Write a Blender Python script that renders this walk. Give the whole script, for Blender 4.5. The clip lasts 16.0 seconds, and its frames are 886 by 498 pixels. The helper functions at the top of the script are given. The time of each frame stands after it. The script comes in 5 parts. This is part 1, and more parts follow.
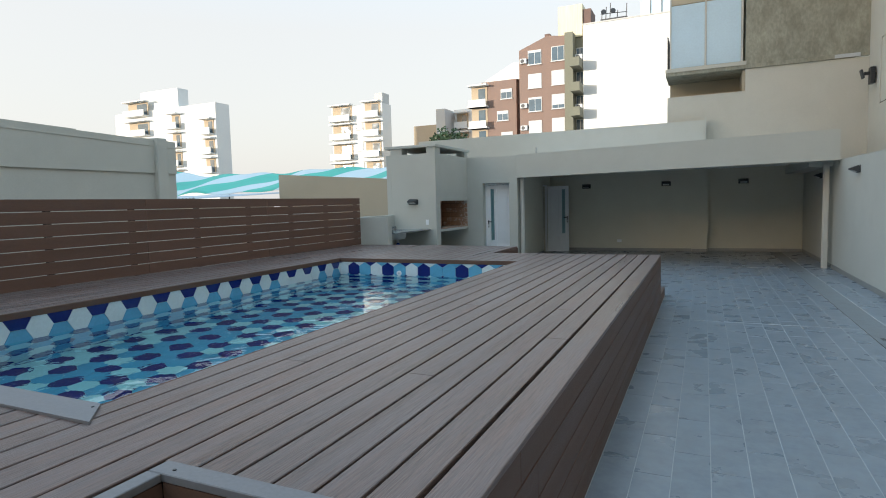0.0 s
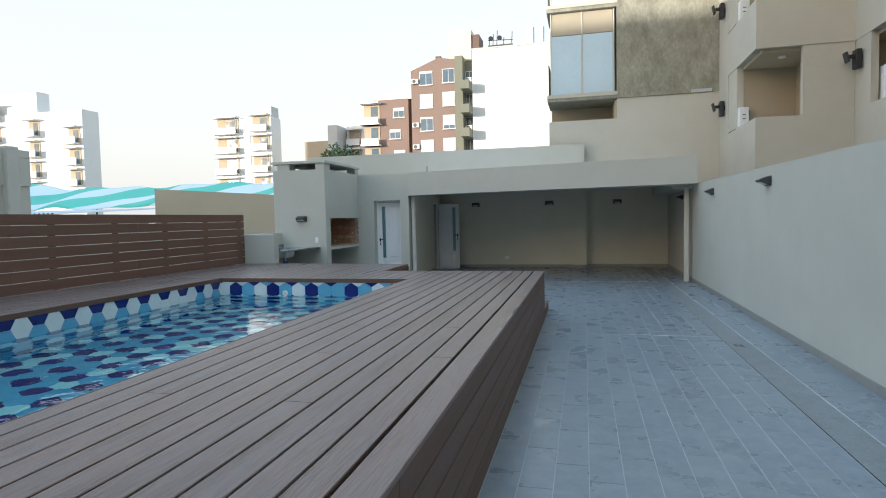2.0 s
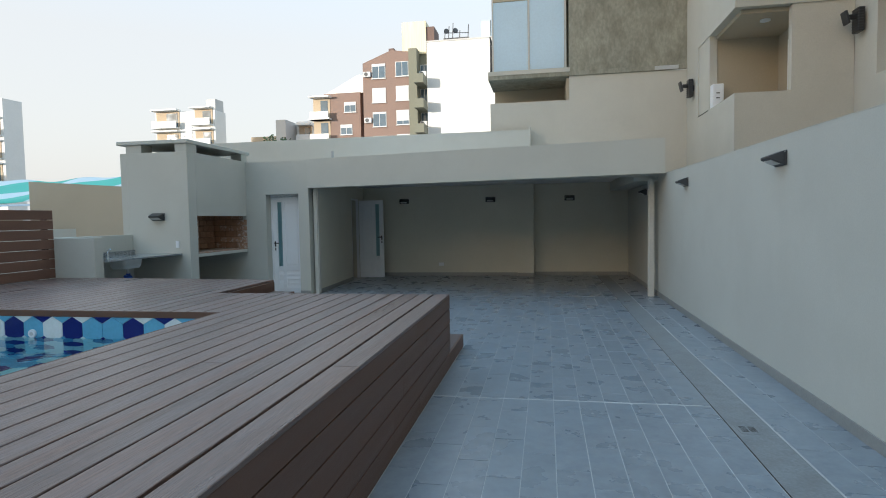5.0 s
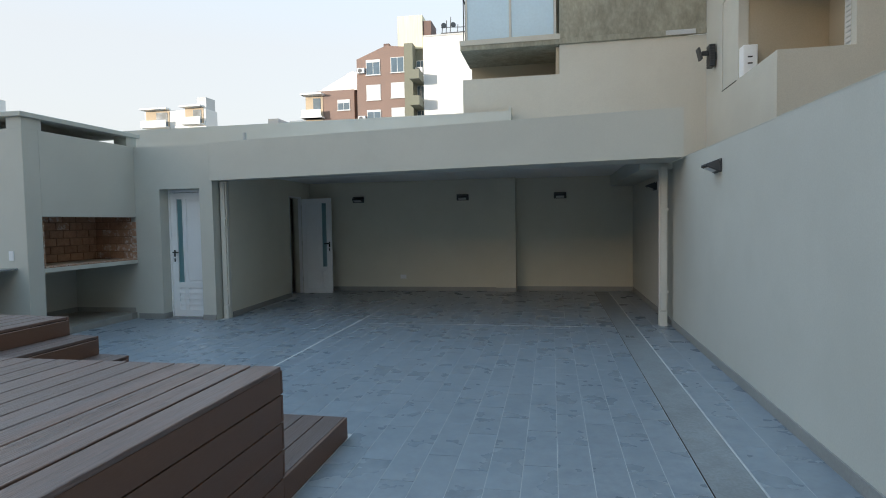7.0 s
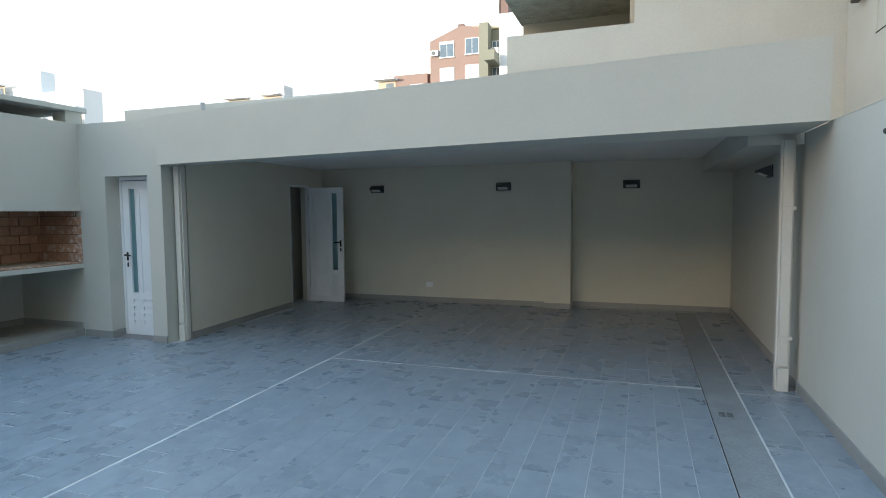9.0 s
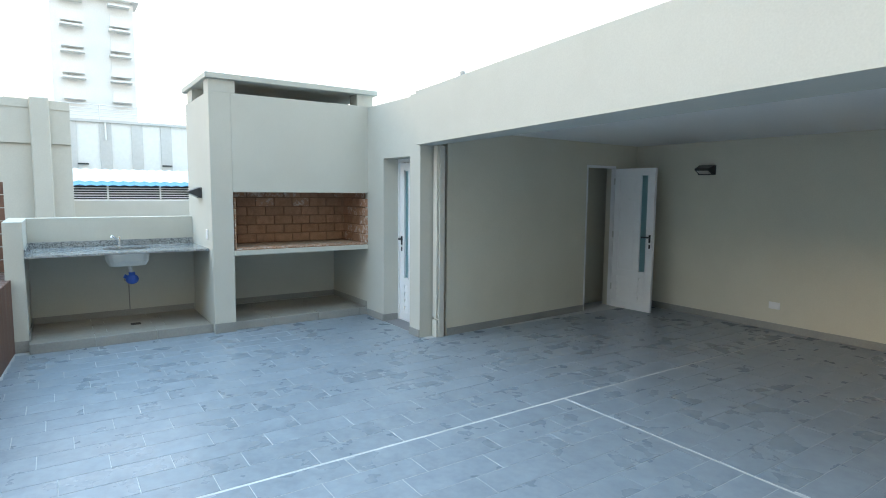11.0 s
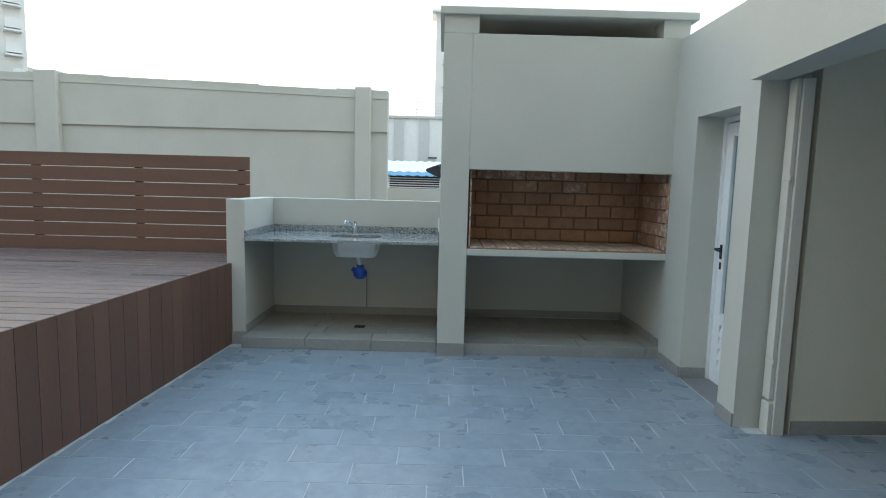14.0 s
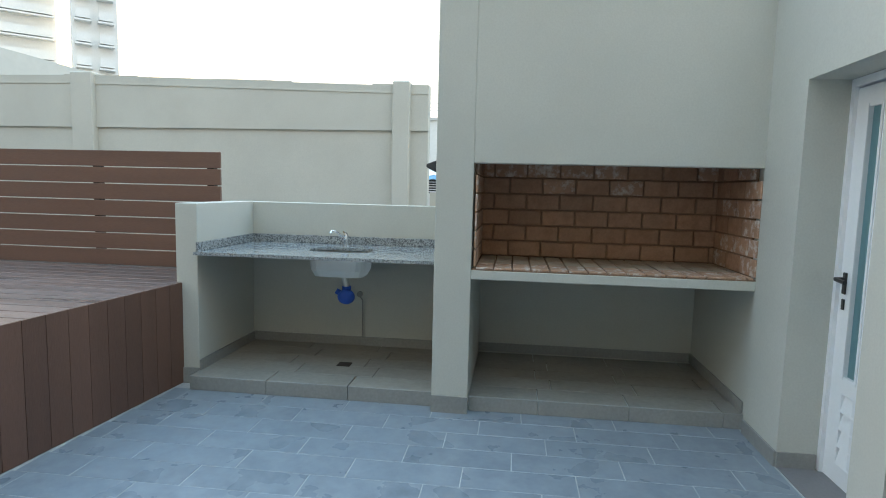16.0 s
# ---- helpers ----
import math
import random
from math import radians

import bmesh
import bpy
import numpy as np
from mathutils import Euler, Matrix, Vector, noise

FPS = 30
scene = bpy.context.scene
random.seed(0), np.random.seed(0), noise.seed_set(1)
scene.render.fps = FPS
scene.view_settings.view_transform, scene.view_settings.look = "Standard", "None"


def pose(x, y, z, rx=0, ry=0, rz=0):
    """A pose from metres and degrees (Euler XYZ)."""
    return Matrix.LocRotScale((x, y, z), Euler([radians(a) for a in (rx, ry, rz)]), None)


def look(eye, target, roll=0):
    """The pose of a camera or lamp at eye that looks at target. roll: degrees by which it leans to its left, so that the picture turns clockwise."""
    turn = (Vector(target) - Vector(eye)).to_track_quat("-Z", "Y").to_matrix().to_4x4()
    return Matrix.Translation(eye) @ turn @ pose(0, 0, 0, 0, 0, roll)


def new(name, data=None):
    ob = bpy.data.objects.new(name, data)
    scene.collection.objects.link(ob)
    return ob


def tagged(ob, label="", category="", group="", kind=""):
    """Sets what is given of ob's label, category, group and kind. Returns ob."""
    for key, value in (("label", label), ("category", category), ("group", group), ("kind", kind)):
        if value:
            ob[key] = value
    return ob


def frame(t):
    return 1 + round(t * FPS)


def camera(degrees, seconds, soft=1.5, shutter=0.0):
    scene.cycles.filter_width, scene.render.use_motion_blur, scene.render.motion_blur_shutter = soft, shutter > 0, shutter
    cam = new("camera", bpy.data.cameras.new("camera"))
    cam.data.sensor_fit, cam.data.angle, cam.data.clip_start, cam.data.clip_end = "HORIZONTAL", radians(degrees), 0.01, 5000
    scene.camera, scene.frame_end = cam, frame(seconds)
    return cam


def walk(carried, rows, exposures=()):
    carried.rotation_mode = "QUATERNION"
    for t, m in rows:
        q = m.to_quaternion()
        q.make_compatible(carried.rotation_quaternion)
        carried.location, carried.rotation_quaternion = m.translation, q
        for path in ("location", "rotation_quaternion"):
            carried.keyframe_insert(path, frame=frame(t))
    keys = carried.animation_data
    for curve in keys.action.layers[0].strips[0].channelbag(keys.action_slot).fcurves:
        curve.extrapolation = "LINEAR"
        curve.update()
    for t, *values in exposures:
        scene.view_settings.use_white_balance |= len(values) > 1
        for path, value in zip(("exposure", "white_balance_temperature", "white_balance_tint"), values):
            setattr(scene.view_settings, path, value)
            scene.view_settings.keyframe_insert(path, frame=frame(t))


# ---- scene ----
cam = camera(75.4, 16.0, soft=1.0)
PATH = [
    (0, (-0.132, 1.029, 1.537), (-0.959, 2.843, 1.38), -1.5),
    (0.5, (-0.097, 1.058, 1.565), (-0.788, 2.929, 1.42), -1.5),
    (1, (-0.091, 1.024, 1.558), (-0.691, 2.928, 1.432), -1.4),
    (1.5, (-0.097, 1.048, 1.56), (-0.633, 2.971, 1.449), -1.4),
    (2, (-0.1, 1.11, 1.537), (-0.579, 3.049, 1.432), -1.2),
    (2.5, (-0.047, 1.374, 1.51), (-0.47, 3.326, 1.402), -1.2),
    (3, (0.032, 1.773, 1.488), (-0.373, 3.729, 1.379), -1.2),
    (3.5, (0.079, 2.253, 1.518), (-0.301, 4.214, 1.404), -1.2),
    (4, (0.165, 2.836, 1.488), (-0.198, 4.799, 1.376), -1.2),
    (4.2, (0.172, 3.064, 1.486), (-0.181, 5.029, 1.375), -1.1),
    (6.3, (0.568, 6.039, 1.477), (0.21, 8.004, 1.375), -0.9),
    (6.5, (0.608, 6.31, 1.475), (0.246, 8.274, 1.373), -1.0),
    (7, (0.693, 6.994, 1.463), (0.319, 8.956, 1.366), -1.0),
    (7.5, (0.776, 7.663, 1.466), (0.379, 9.621, 1.366), -0.9),
    (8, (0.831, 8.322, 1.474), (0.396, 10.272, 1.37), -0.9),
    (8.2, (0.849, 8.558, 1.496), (0.402, 10.504, 1.386), -0.9),
    (10.3, (1.159, 11.07, 1.628), (-0.161, 12.561, 1.443), 0.2),
    (10.5, (1.119, 11.243, 1.626), (-0.311, 12.629, 1.439), 0.3),
    (11, (0.993, 11.623, 1.632), (-0.656, 12.738, 1.434), 0.5),
    (11.5, (0.823, 11.968, 1.613), (-1.012, 12.734, 1.404), 0.8),
    (12, (0.533, 12.221, 1.616), (-1.4, 12.683, 1.39), 1.0),
    (12.5, (0.243, 12.503, 1.559), (-1.729, 12.76, 1.339), 1.2),
    (13, (-0.124, 12.73, 1.532), (-2.108, 12.837, 1.309), 1.3),
    (13.5, (-0.527, 12.896, 1.491), (-2.514, 12.925, 1.267), 1.5),
    (14, (-0.917, 13.079, 1.473), (-2.905, 13.089, 1.251), 1.5),
    (14.5, (-1.293, 13.291, 1.473), (-3.28, 13.259, 1.249), 1.4),
    (15, (-1.681, 13.437, 1.465), (-3.666, 13.36, 1.235), 1.2),
    (15.5, (-1.977, 13.5, 1.43), (-3.964, 13.396, 1.227), 1.4),
    (16, (-2.184, 13.557, 1.44), (-4.159, 13.318, 1.234), 1.4),
]

walk(cam, [(t, look(eye, target, roll)) for t, eye, target, roll in PATH],
     exposures=[(0.0, -0.10, 6350, 10), (1.0, 0.14, 6300, 10), (2.0, 0.04, 6250, 10), (3.0, -0.08, 6200, 10), (4.0, -0.12, 6200, 10), (7.0, -0.12, 6100, 10), (8.2, 0.12, 6050, 10), (10.3, 1.05, 6250, 10), (11.0, 1.22, 6350, 10), (12.0, 1.28, 6500, 10), (12.5, 1.13, 6500, 10), (13.2, 0.80, 6500, 10), (14.5, 0.6, 6500, 10), (16.0, 0.82, 6550, 10)])

# ---- world, sun ----
SUN_EL, SUN_AZ = 5.0, 215.0  # degrees; azimuth clockwise from +y: the low sun stands behind the walker
world = bpy.data.worlds.new("world")
scene.world = world
world.use_nodes = True
wn = world.node_tree
wn.nodes.clear()
sky = wn.nodes.new("ShaderNodeTexSky")
sky.sky_type, sky.sun_disc = "NISHITA", False
sky.sun_elevation, sky.sun_rotation = radians(SUN_EL), radians(SUN_AZ)
sky.air_density, sky.dust_density, sky.ozone_density = 1.0, 4.0, 1.0
bg = wn.nodes.new("ShaderNodeBackground")
bg.inputs["Strength"].default_value = 1.0
# a bright, thin haze over the whole sky
veil = wn.nodes.new("ShaderNodeVectorMath")
veil.operation = "MULTIPLY_ADD"
veil.inputs[1].default_value = (0.12, 0.12, 0.12)
# warm-white towards the horizon, bluer overhead
vco = wn.nodes.new("ShaderNodeTexCoord")
vsep = wn.nodes.new("ShaderNodeSeparateXYZ")
vmix = wn.nodes.new("ShaderNodeMix")
vmix.data_type = "RGBA"
vmix.inputs[6].default_value, vmix.inputs[7].default_value = (0.84, 0.825, 0.80, 1), (0.70, 1.08, 1.42, 1)
wn.links.new(vco.outputs["Generated"], vsep.inputs[0])
vrange = wn.nodes.new("ShaderNodeMapRange")
vrange.inputs["From Min"].default_value, vrange.inputs["From Max"].default_value = 0.28, 0.85
wn.links.new(vsep.outputs[2], vrange.inputs["Value"])
wn.links.new(vrange.outputs[0], vmix.inputs["Factor"])
wn.links.new(vmix.outputs[2], veil.inputs[2])
wout = wn.nodes.new("ShaderNodeOutputWorld")
wn.links.new(sky.outputs[0], veil.inputs[0])
wn.links.new(veil.outputs[0], bg.inputs[0])
wn.links.new(bg.outputs[0], wout.inputs[0])
sun = new("sun", bpy.data.lights.new("sun", "SUN"))
sun.data.energy, sun.data.angle, sun.data.color = 5.0, radians(0.5), (1.0, 0.93, 0.82)
sdir = Vector((math.sin(radians(SUN_AZ)) * math.cos(radians(SUN_EL)), math.cos(radians(SUN_AZ)) * math.cos(radians(SUN_EL)), math.sin(radians(SUN_EL))))
sun.matrix_world = look(sdir * 50, (0, 0, 0))


# ---- materials ----
def material(name, base, rough=0.6, metal=0.0, vary=0.1, big=1.5, fine=60.0, bump=0.1, stretch=(1, 1, 1), per_piece=0.0, island=False, spec=0.5, stain=None, stain_amount=0.0, coords="Object", stain_span=(0.45, 0.72)):
    """Paint, stone or wood: a base colour, broad stains and a fine grain, with relief from the grain."""
    m = bpy.data.materials.new(name)
    m.use_nodes = True
    t = m.node_tree
    bsdf = t.nodes["Principled BSDF"]
    bsdf.inputs["Roughness"].default_value = rough
    bsdf.inputs["Metallic"].default_value = metal
    bsdf.inputs["Specular IOR Level"].default_value = spec
    co = t.nodes.new("ShaderNodeNewGeometry") if coords == "World" else t.nodes.new("ShaderNodeTexCoord")
    src = co.outputs["Position"] if coords == "World" else co.outputs[coords]
    mp = t.nodes.new("ShaderNodeMapping")
    mp.inputs["Scale"].default_value = stretch
    t.links.new(src, mp.inputs["Vector"])
    vec = mp.outputs[0]
    if per_piece or island:
        oi = t.nodes.new("ShaderNodeNewGeometry") if island else t.nodes.new("ShaderNodeObjectInfo")
        rnd = oi.outputs["Random Per Island"] if island else oi.outputs["Random"]
        sh = t.nodes.new("ShaderNodeVectorMath")
        sh.operation = "MULTIPLY_ADD"
        sh.inputs[0].default_value = (1, 1, 1)
        comb = t.nodes.new("ShaderNodeCombineXYZ")
        mul = t.nodes.new("ShaderNodeMath")
        mul.operation = "MULTIPLY"
        mul.inputs[1].default_value = 37.0
        t.links.new(rnd, mul.inputs[0])
        for k in range(3):
            t.links.new(mul.outputs[0], comb.inputs[k])
        t.links.new(vec, sh.inputs[0])
        sh.inputs[1].default_value = (1, 1, 1)
        t.links.new(comb.outputs[0], sh.inputs[2])
        vec = sh.outputs[0]
    n1 = t.nodes.new("ShaderNodeTexNoise")
    n1.inputs["Scale"].default_value, n1.inputs["Detail"].default_value = big, 6
    n2 = t.nodes.new("ShaderNodeTexNoise")
    n2.inputs["Scale"].default_value, n2.inputs["Detail"].default_value = fine, 4
    for n in (n1, n2):
        t.links.new(vec, n.inputs["Vector"])
    add = t.nodes.new("ShaderNodeMath")
    add.operation = "ADD"
    t.links.new(n1.outputs["Fac"], add.inputs[0])
    t.links.new(n2.outputs["Fac"], add.inputs[1])
    last = add.outputs[0]
    lo, hi = 1.0 - vary, 1.0 + vary
    if per_piece:
        mm = t.nodes.new("ShaderNodeMath")
        mm.operation = "MULTIPLY_ADD"
        mm.inputs[1].default_value = per_piece
        t.links.new(rnd, mm.inputs[0])
        t.links.new(last, mm.inputs[2])
        last = mm.outputs[0]
    mr = t.nodes.new("ShaderNodeMapRange")
    mr.inputs["From Min"].default_value, mr.inputs["From Max"].default_value = 0.6, 1.4 + per_piece
    mr.inputs["To Min"].default_value, mr.inputs["To Max"].default_value = lo, hi
    t.links.new(last, mr.inputs["Value"])
    vm = t.nodes.new("ShaderNodeVectorMath")
    vm.operation = "SCALE"
    vm.inputs[0].default_value = base
    t.links.new(mr.outputs[0], vm.inputs["Scale"])
    col = vm.outputs[0]
    if stain:
        n3 = t.nodes.new("ShaderNodeTexNoise")
        n3.inputs["Scale"].default_value, n3.inputs["Detail"].default_value = big * 2.3, 8
        n3.inputs["Roughness"].default_value = 0.65
        t.links.new(vec, n3.inputs["Vector"])
        r3 = t.nodes.new("ShaderNodeMapRange")
        r3.inputs["From Min"].default_value, r3.inputs["From Max"].default_value = stain_span
        r3.inputs["To Max"].default_value = stain_amount
        t.links.new(n3.outputs["Fac"], r3.inputs["Value"])
        mx = t.nodes.new("ShaderNodeMix")
        mx.data_type = "RGBA"
        t.links.new(r3.outputs[0], mx.inputs["Factor"])
        t.links.new(col, mx.inputs[6])
        mx.inputs[7].default_value = (*stain, 1)
        col = mx.outputs[2]
    t.links.new(col, bsdf.inputs["Base Color"])
    rr = t.nodes.new("ShaderNodeMapRange")
    rr.inputs["From Min"].default_value, rr.inputs["From Max"].default_value = 0.3, 0.7
    rr.inputs["To Min"].default_value, rr.inputs["To Max"].default_value = max(0.02, rough - 0.08), min(1.0, rough + 0.08)
    t.links.new(n1.outputs["Fac"], rr.inputs["Value"])
    t.links.new(rr.outputs[0], bsdf.inputs["Roughness"])
    if bump:
        b = t.nodes.new("ShaderNodeBump")
        b.inputs["Strength"].default_value, b.inputs["Distance"].default_value = bump, 0.004
        t.links.new(n2.outputs["Fac"], b.inputs["Height"])
        t.links.new(b.outputs[0], bsdf.inputs["Normal"])
    return m


M_WALL = material("greige_wall_paint", (0.553, 0.553, 0.50), 0.75, vary=0.07, big=0.8, fine=90, bump=0.15, coords="World", stain=(0.495, 0.495, 0.44), stain_amount=0.4)
# yellower bay paint, lightened further to stand in for bounced light
M_BAY = material("beige_bay_paint_bounce_lifted", (0.66, 0.635, 0.535), 0.75, vary=0.07, big=0.8, fine=90, bump=0.15, coords="World", stain=(0.60, 0.575, 0.475), stain_amount=0.4)
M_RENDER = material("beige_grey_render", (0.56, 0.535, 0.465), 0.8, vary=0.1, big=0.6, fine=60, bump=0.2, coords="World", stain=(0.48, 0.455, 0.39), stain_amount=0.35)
M_CEIL = material("white_ceiling_paint", (0.82, 0.83, 0.82), 0.8, vary=0.05, big=0.7, fine=70, bump=0.08, coords="World")
M_TILE = material("grey_porcelain_tile", (0.178, 0.211, 0.250), 0.31, vary=0.22, big=3.6, fine=22, bump=0.06, per_piece=0.25, stain=(0.34, 0.38, 0.42), stain_amount=0.8, stain_span=(0.22, 0.95))
M_TILE_JOINED = material("grey_porcelain_tile_far", (0.182, 0.215, 0.252), 0.31, vary=0.22, big=3.4, fine=22, bump=0.06, per_piece=0.25, island=True, stain=(0.34, 0.375, 0.41), stain_amount=0.8, stain_span=(0.22, 0.95))
M_DUSTY = material("dusty_grey_tile", (0.27, 0.255, 0.225), 0.6, vary=0.22, big=2.5, fine=30, bump=0.1, per_piece=0.3, stain=(0.36, 0.34, 0.305), stain_amount=0.6, stain_span=(0.38, 0.9))
M_GROUT = material("pale_cement_grout", (0.50, 0.51, 0.51), 0.85, vary=0.2, big=3, fine=80, bump=0.2, coords="World")
M_SKIRT = material("grey_tile_skirting", (0.30, 0.30, 0.285), 0.5, vary=0.15, big=2.5, fine=50, bump=0.05, coords="World")
M_DECK = material("weathered_composite_board", (0.142, 0.084, 0.066), 0.34, vary=0.95, big=2.0, fine=48, bump=1.0, stretch=(2.6, 0.16, 2.6), per_piece=0.2, stain=(0.185, 0.148, 0.143), stain_amount=0.7, stain_span=(0.36, 0.66))
M_TREAD = material("brown_step_board", (0.10, 0.062, 0.05), 0.4, vary=0.45, big=2.0, fine=62, bump=0.8, stretch=(2.6, 0.16, 2.6), per_piece=0.25, stain=(0.15, 0.12, 0.115), stain_amount=0.7, stain_span=(0.36, 0.7))
M_FENCE = material("red_brown_fence_board", (0.175, 0.092, 0.064), 0.55, vary=0.25, big=1.5, fine=60, bump=0.3, stretch=(3, 0.4, 6), per_piece=0.3)
M_DECKSIDE = material("brown_composite_board", (0.14, 0.076, 0.052), 0.55, vary=0.2, big=1.5, fine=60, bump=0.3, stretch=(3, 0.4, 6), per_piece=0.3)
M_UPRIGHT = material("brown_composite_upright_board", (0.155, 0.08, 0.056), 0.55, vary=0.32, big=1.5, fine=60, bump=0.3, stretch=(6, 6, 0.4), per_piece=0.5)
M_TRIM = material("grey_weathered_edge_board", (0.20, 0.19, 0.195), 0.5, vary=0.15, big=3, fine=70, bump=0.2, per_piece=0.2)
# near-black for underframe, posts and slots; also stands in for shade
M_DARK = material("dark_underframe_and_shade", (0.03, 0.022, 0.018), 0.9, vary=0.2, coords="World")
M_WHITE = material("white_powder_coat", (0.86, 0.87, 0.88), 0.35, vary=0.03, big=3, fine=60, bump=0.03)
M_POST = material("cream_painted_steel", (0.62, 0.60, 0.54), 0.45, vary=0.06, big=3, fine=60, bump=0.05)
M_BLACK = material("black_plastic", (0.02, 0.02, 0.022), 0.4, vary=0.15, bump=0.05)
M_GREYLAMP = material("dark_grey_cast_metal", (0.06, 0.062, 0.065), 0.45, metal=0.4, vary=0.15, bump=0.1)
M_CHROME = material("chrome", (0.75, 0.76, 0.78), 0.12, metal=1.0, vary=0.03, bump=0.0)
M_STEEL = material("brushed_steel", (0.66, 0.66, 0.64), 0.4, metal=0.5, vary=0.1, fine=120, bump=0.1, stretch=(1, 6, 1))
M_BRICK = material("orange_fire_brick", (0.43, 0.255, 0.165), 0.78, vary=0.3, big=5, fine=60, bump=0.4, per_piece=0.5, stain=(0.24, 0.11, 0.06), stain_amount=0.55)
M_BRICKPALE = material("lime_smeared_brick", (0.44, 0.265, 0.175), 0.8, vary=0.25, big=7, fine=50, bump=0.35, per_piece=0.3, stain=(0.70, 0.65, 0.60), stain_amount=0.85, stain_span=(0.50, 0.66))
M_HEARTH = material("dusty_hearth_brick", (0.37, 0.29, 0.215), 0.85, vary=0.2, big=4, fine=50, bump=0.35, per_piece=0.35, stain=(0.50, 0.43, 0.36), stain_amount=0.75)
M_MORTAR = material("brown_mortar", (0.27, 0.165, 0.105), 0.9, vary=0.2, big=6, fine=90, bump=0.4, coords="World")
M_CONC = material("raw_concrete", (0.33, 0.315, 0.25), 0.85, vary=0.3, big=1.1, fine=18, bump=0.35, stretch=(1, 1, 0.55), coords="World", stain=(0.15, 0.145, 0.11), stain_amount=0.75)
M_GREYPIPE = material("grey_plastic_pipe", (0.42, 0.42, 0.41), 0.5, vary=0.08, bump=0.05)
M_BLUE = material("blue_plastic", (0.02, 0.09, 0.45), 0.4, vary=0.1, bump=0.05)
M_GROUND = material("urban_ground", (0.17, 0.165, 0.16), 0.95, vary=0.25, big=0.2, fine=3, bump=0.2, coords="World")


def granite():
    m = material("speckled_grey_granite", (0.26, 0.275, 0.285), 0.13, vary=0.2, big=14, fine=120, bump=0.02)
    t = m.node_tree
    bsdf = t.nodes["Principled BSDF"]
    old = bsdf.inputs["Base Color"].links[0].from_socket
    vo = t.nodes.new("ShaderNodeTexVoronoi")
    vo.inputs["Scale"].default_value = 110
    co = t.nodes.new("ShaderNodeTexCoord")
    t.links.new(co.outputs["Object"], vo.inputs["Vector"])
    ramp = t.nodes.new("ShaderNodeValToRGB")
    ramp.color_ramp.elements[0].position, ramp.color_ramp.elements[0].color = 0.25, (0.5, 0.5, 0.5, 1)
    ramp.color_ramp.elements[1].position, ramp.color_ramp.elements[1].color = 0.6, (1.35, 1.35, 1.32, 1)
    sep = t.nodes.new("ShaderNodeSeparateColor")
    t.links.new(vo.outputs["Color"], sep.inputs[0])
    t.links.new(sep.outputs[0], ramp.inputs[0])
    mx = t.nodes.new("ShaderNodeMix")
    mx.data_type, mx.blend_type = "RGBA", "MULTIPLY"
    mx.inputs["Factor"].default_value = 1
    t.links.new(old, mx.inputs[6])
    t.links.new(ramp.outputs[0], mx.inputs[7])
    t.links.new(mx.outputs[2], bsdf.inputs["Base Color"])
    return m


M_GRANITE = granite()


def glass(name, tint, rough=0.05):
    m = bpy.data.materials.new(name)
    m.use_nodes = True
    b = m.node_tree.nodes["Principled BSDF"]
    b.inputs["Base Color"].default_value = (*tint, 1)
    b.inputs["Roughness"].default_value = rough
    b.inputs["Transmission Weight"].default_value = 1.0
    b.inputs["IOR"].default_value = 1.45
    return m


def water():
    m = bpy.data.materials.new("pool_water")
    m.use_nodes = True
    t = m.node_tree
    b = t.nodes["Principled BSDF"]
    b.inputs["Base Color"].default_value = (0.42, 0.89, 0.88, 1)
    b.inputs["Roughness"].default_value = 0.02
    b.inputs["Transmission Weight"].default_value = 1.0
    b.inputs["IOR"].default_value = 1.33
    co = t.nodes.new("ShaderNodeTexCoord")
    n = t.nodes.new("ShaderNodeTexNoise")
    n.inputs["Scale"].default_value, n.inputs["Detail"].default_value, n.inputs["Distortion"].default_value = 3.4, 3, 0.7
    t.links.new(co.outputs["Object"], n.inputs["Vector"])
    bp = t.nodes.new("ShaderNodeBump")
    bp.inputs["Strength"].default_value, bp.inputs["Distance"].default_value = 0.17, 0.05
    t.links.new(n.outputs["Fac"], bp.inputs["Height"])
    t.links.new(bp.outputs[0], b.inputs["Normal"])
    return m


M_WATER = water()
M_FROST = glass("frosted_door_glass", (0.22, 0.42, 0.46), 0.35)
M_FROST.node_tree.nodes["Principled BSDF"].inputs["Transmission Weight"].default_value = 0.45


# ---- builders ----
def part(name, bm, mat, parent=None, label=""):
    """One mesh object from a bmesh, under a thing or part."""
    me = bpy.data.meshes.new(name)
    bm.normal_update()
    bm.to_mesh(me)
    bm.free()
    for mm in mat if isinstance(mat, (list, tuple)) else (mat,):
        me.materials.append(mm)
    ob = new(name, me)
    ob.parent = parent
    if label:
        ob["label"] = label
    return ob


def thing(name, x, y, z, rz=0.0, label="", category="", group="", kind=""):
    e = new(name)
    e.empty_display_size = 0.1
    e.matrix_basis = pose(x, y, z, 0, 0, rz)
    return tagged(e, label, category, group, kind)


def add_box(bm, x0, x1, y0, y1, z0, z1, bevel=0.0, m=None):
    made = bmesh.ops.create_cube(bm, size=1.0)["verts"]
    for v in made:
        v.co = Vector((x0 if v.co.x < 0 else x1, y0 if v.co.y < 0 else y1, z0 if v.co.z < 0 else z1))
    if bevel:
        es = list({e for v in made for e in v.link_edges})
        made = bmesh.ops.bevel(bm, geom=es, offset=bevel, segments=1, affect="EDGES")["verts"]
        made = list({v for v in made})
    if m is not None:
        bmesh.ops.transform(bm, matrix=m, verts=list({v for v in made}))
    return bm


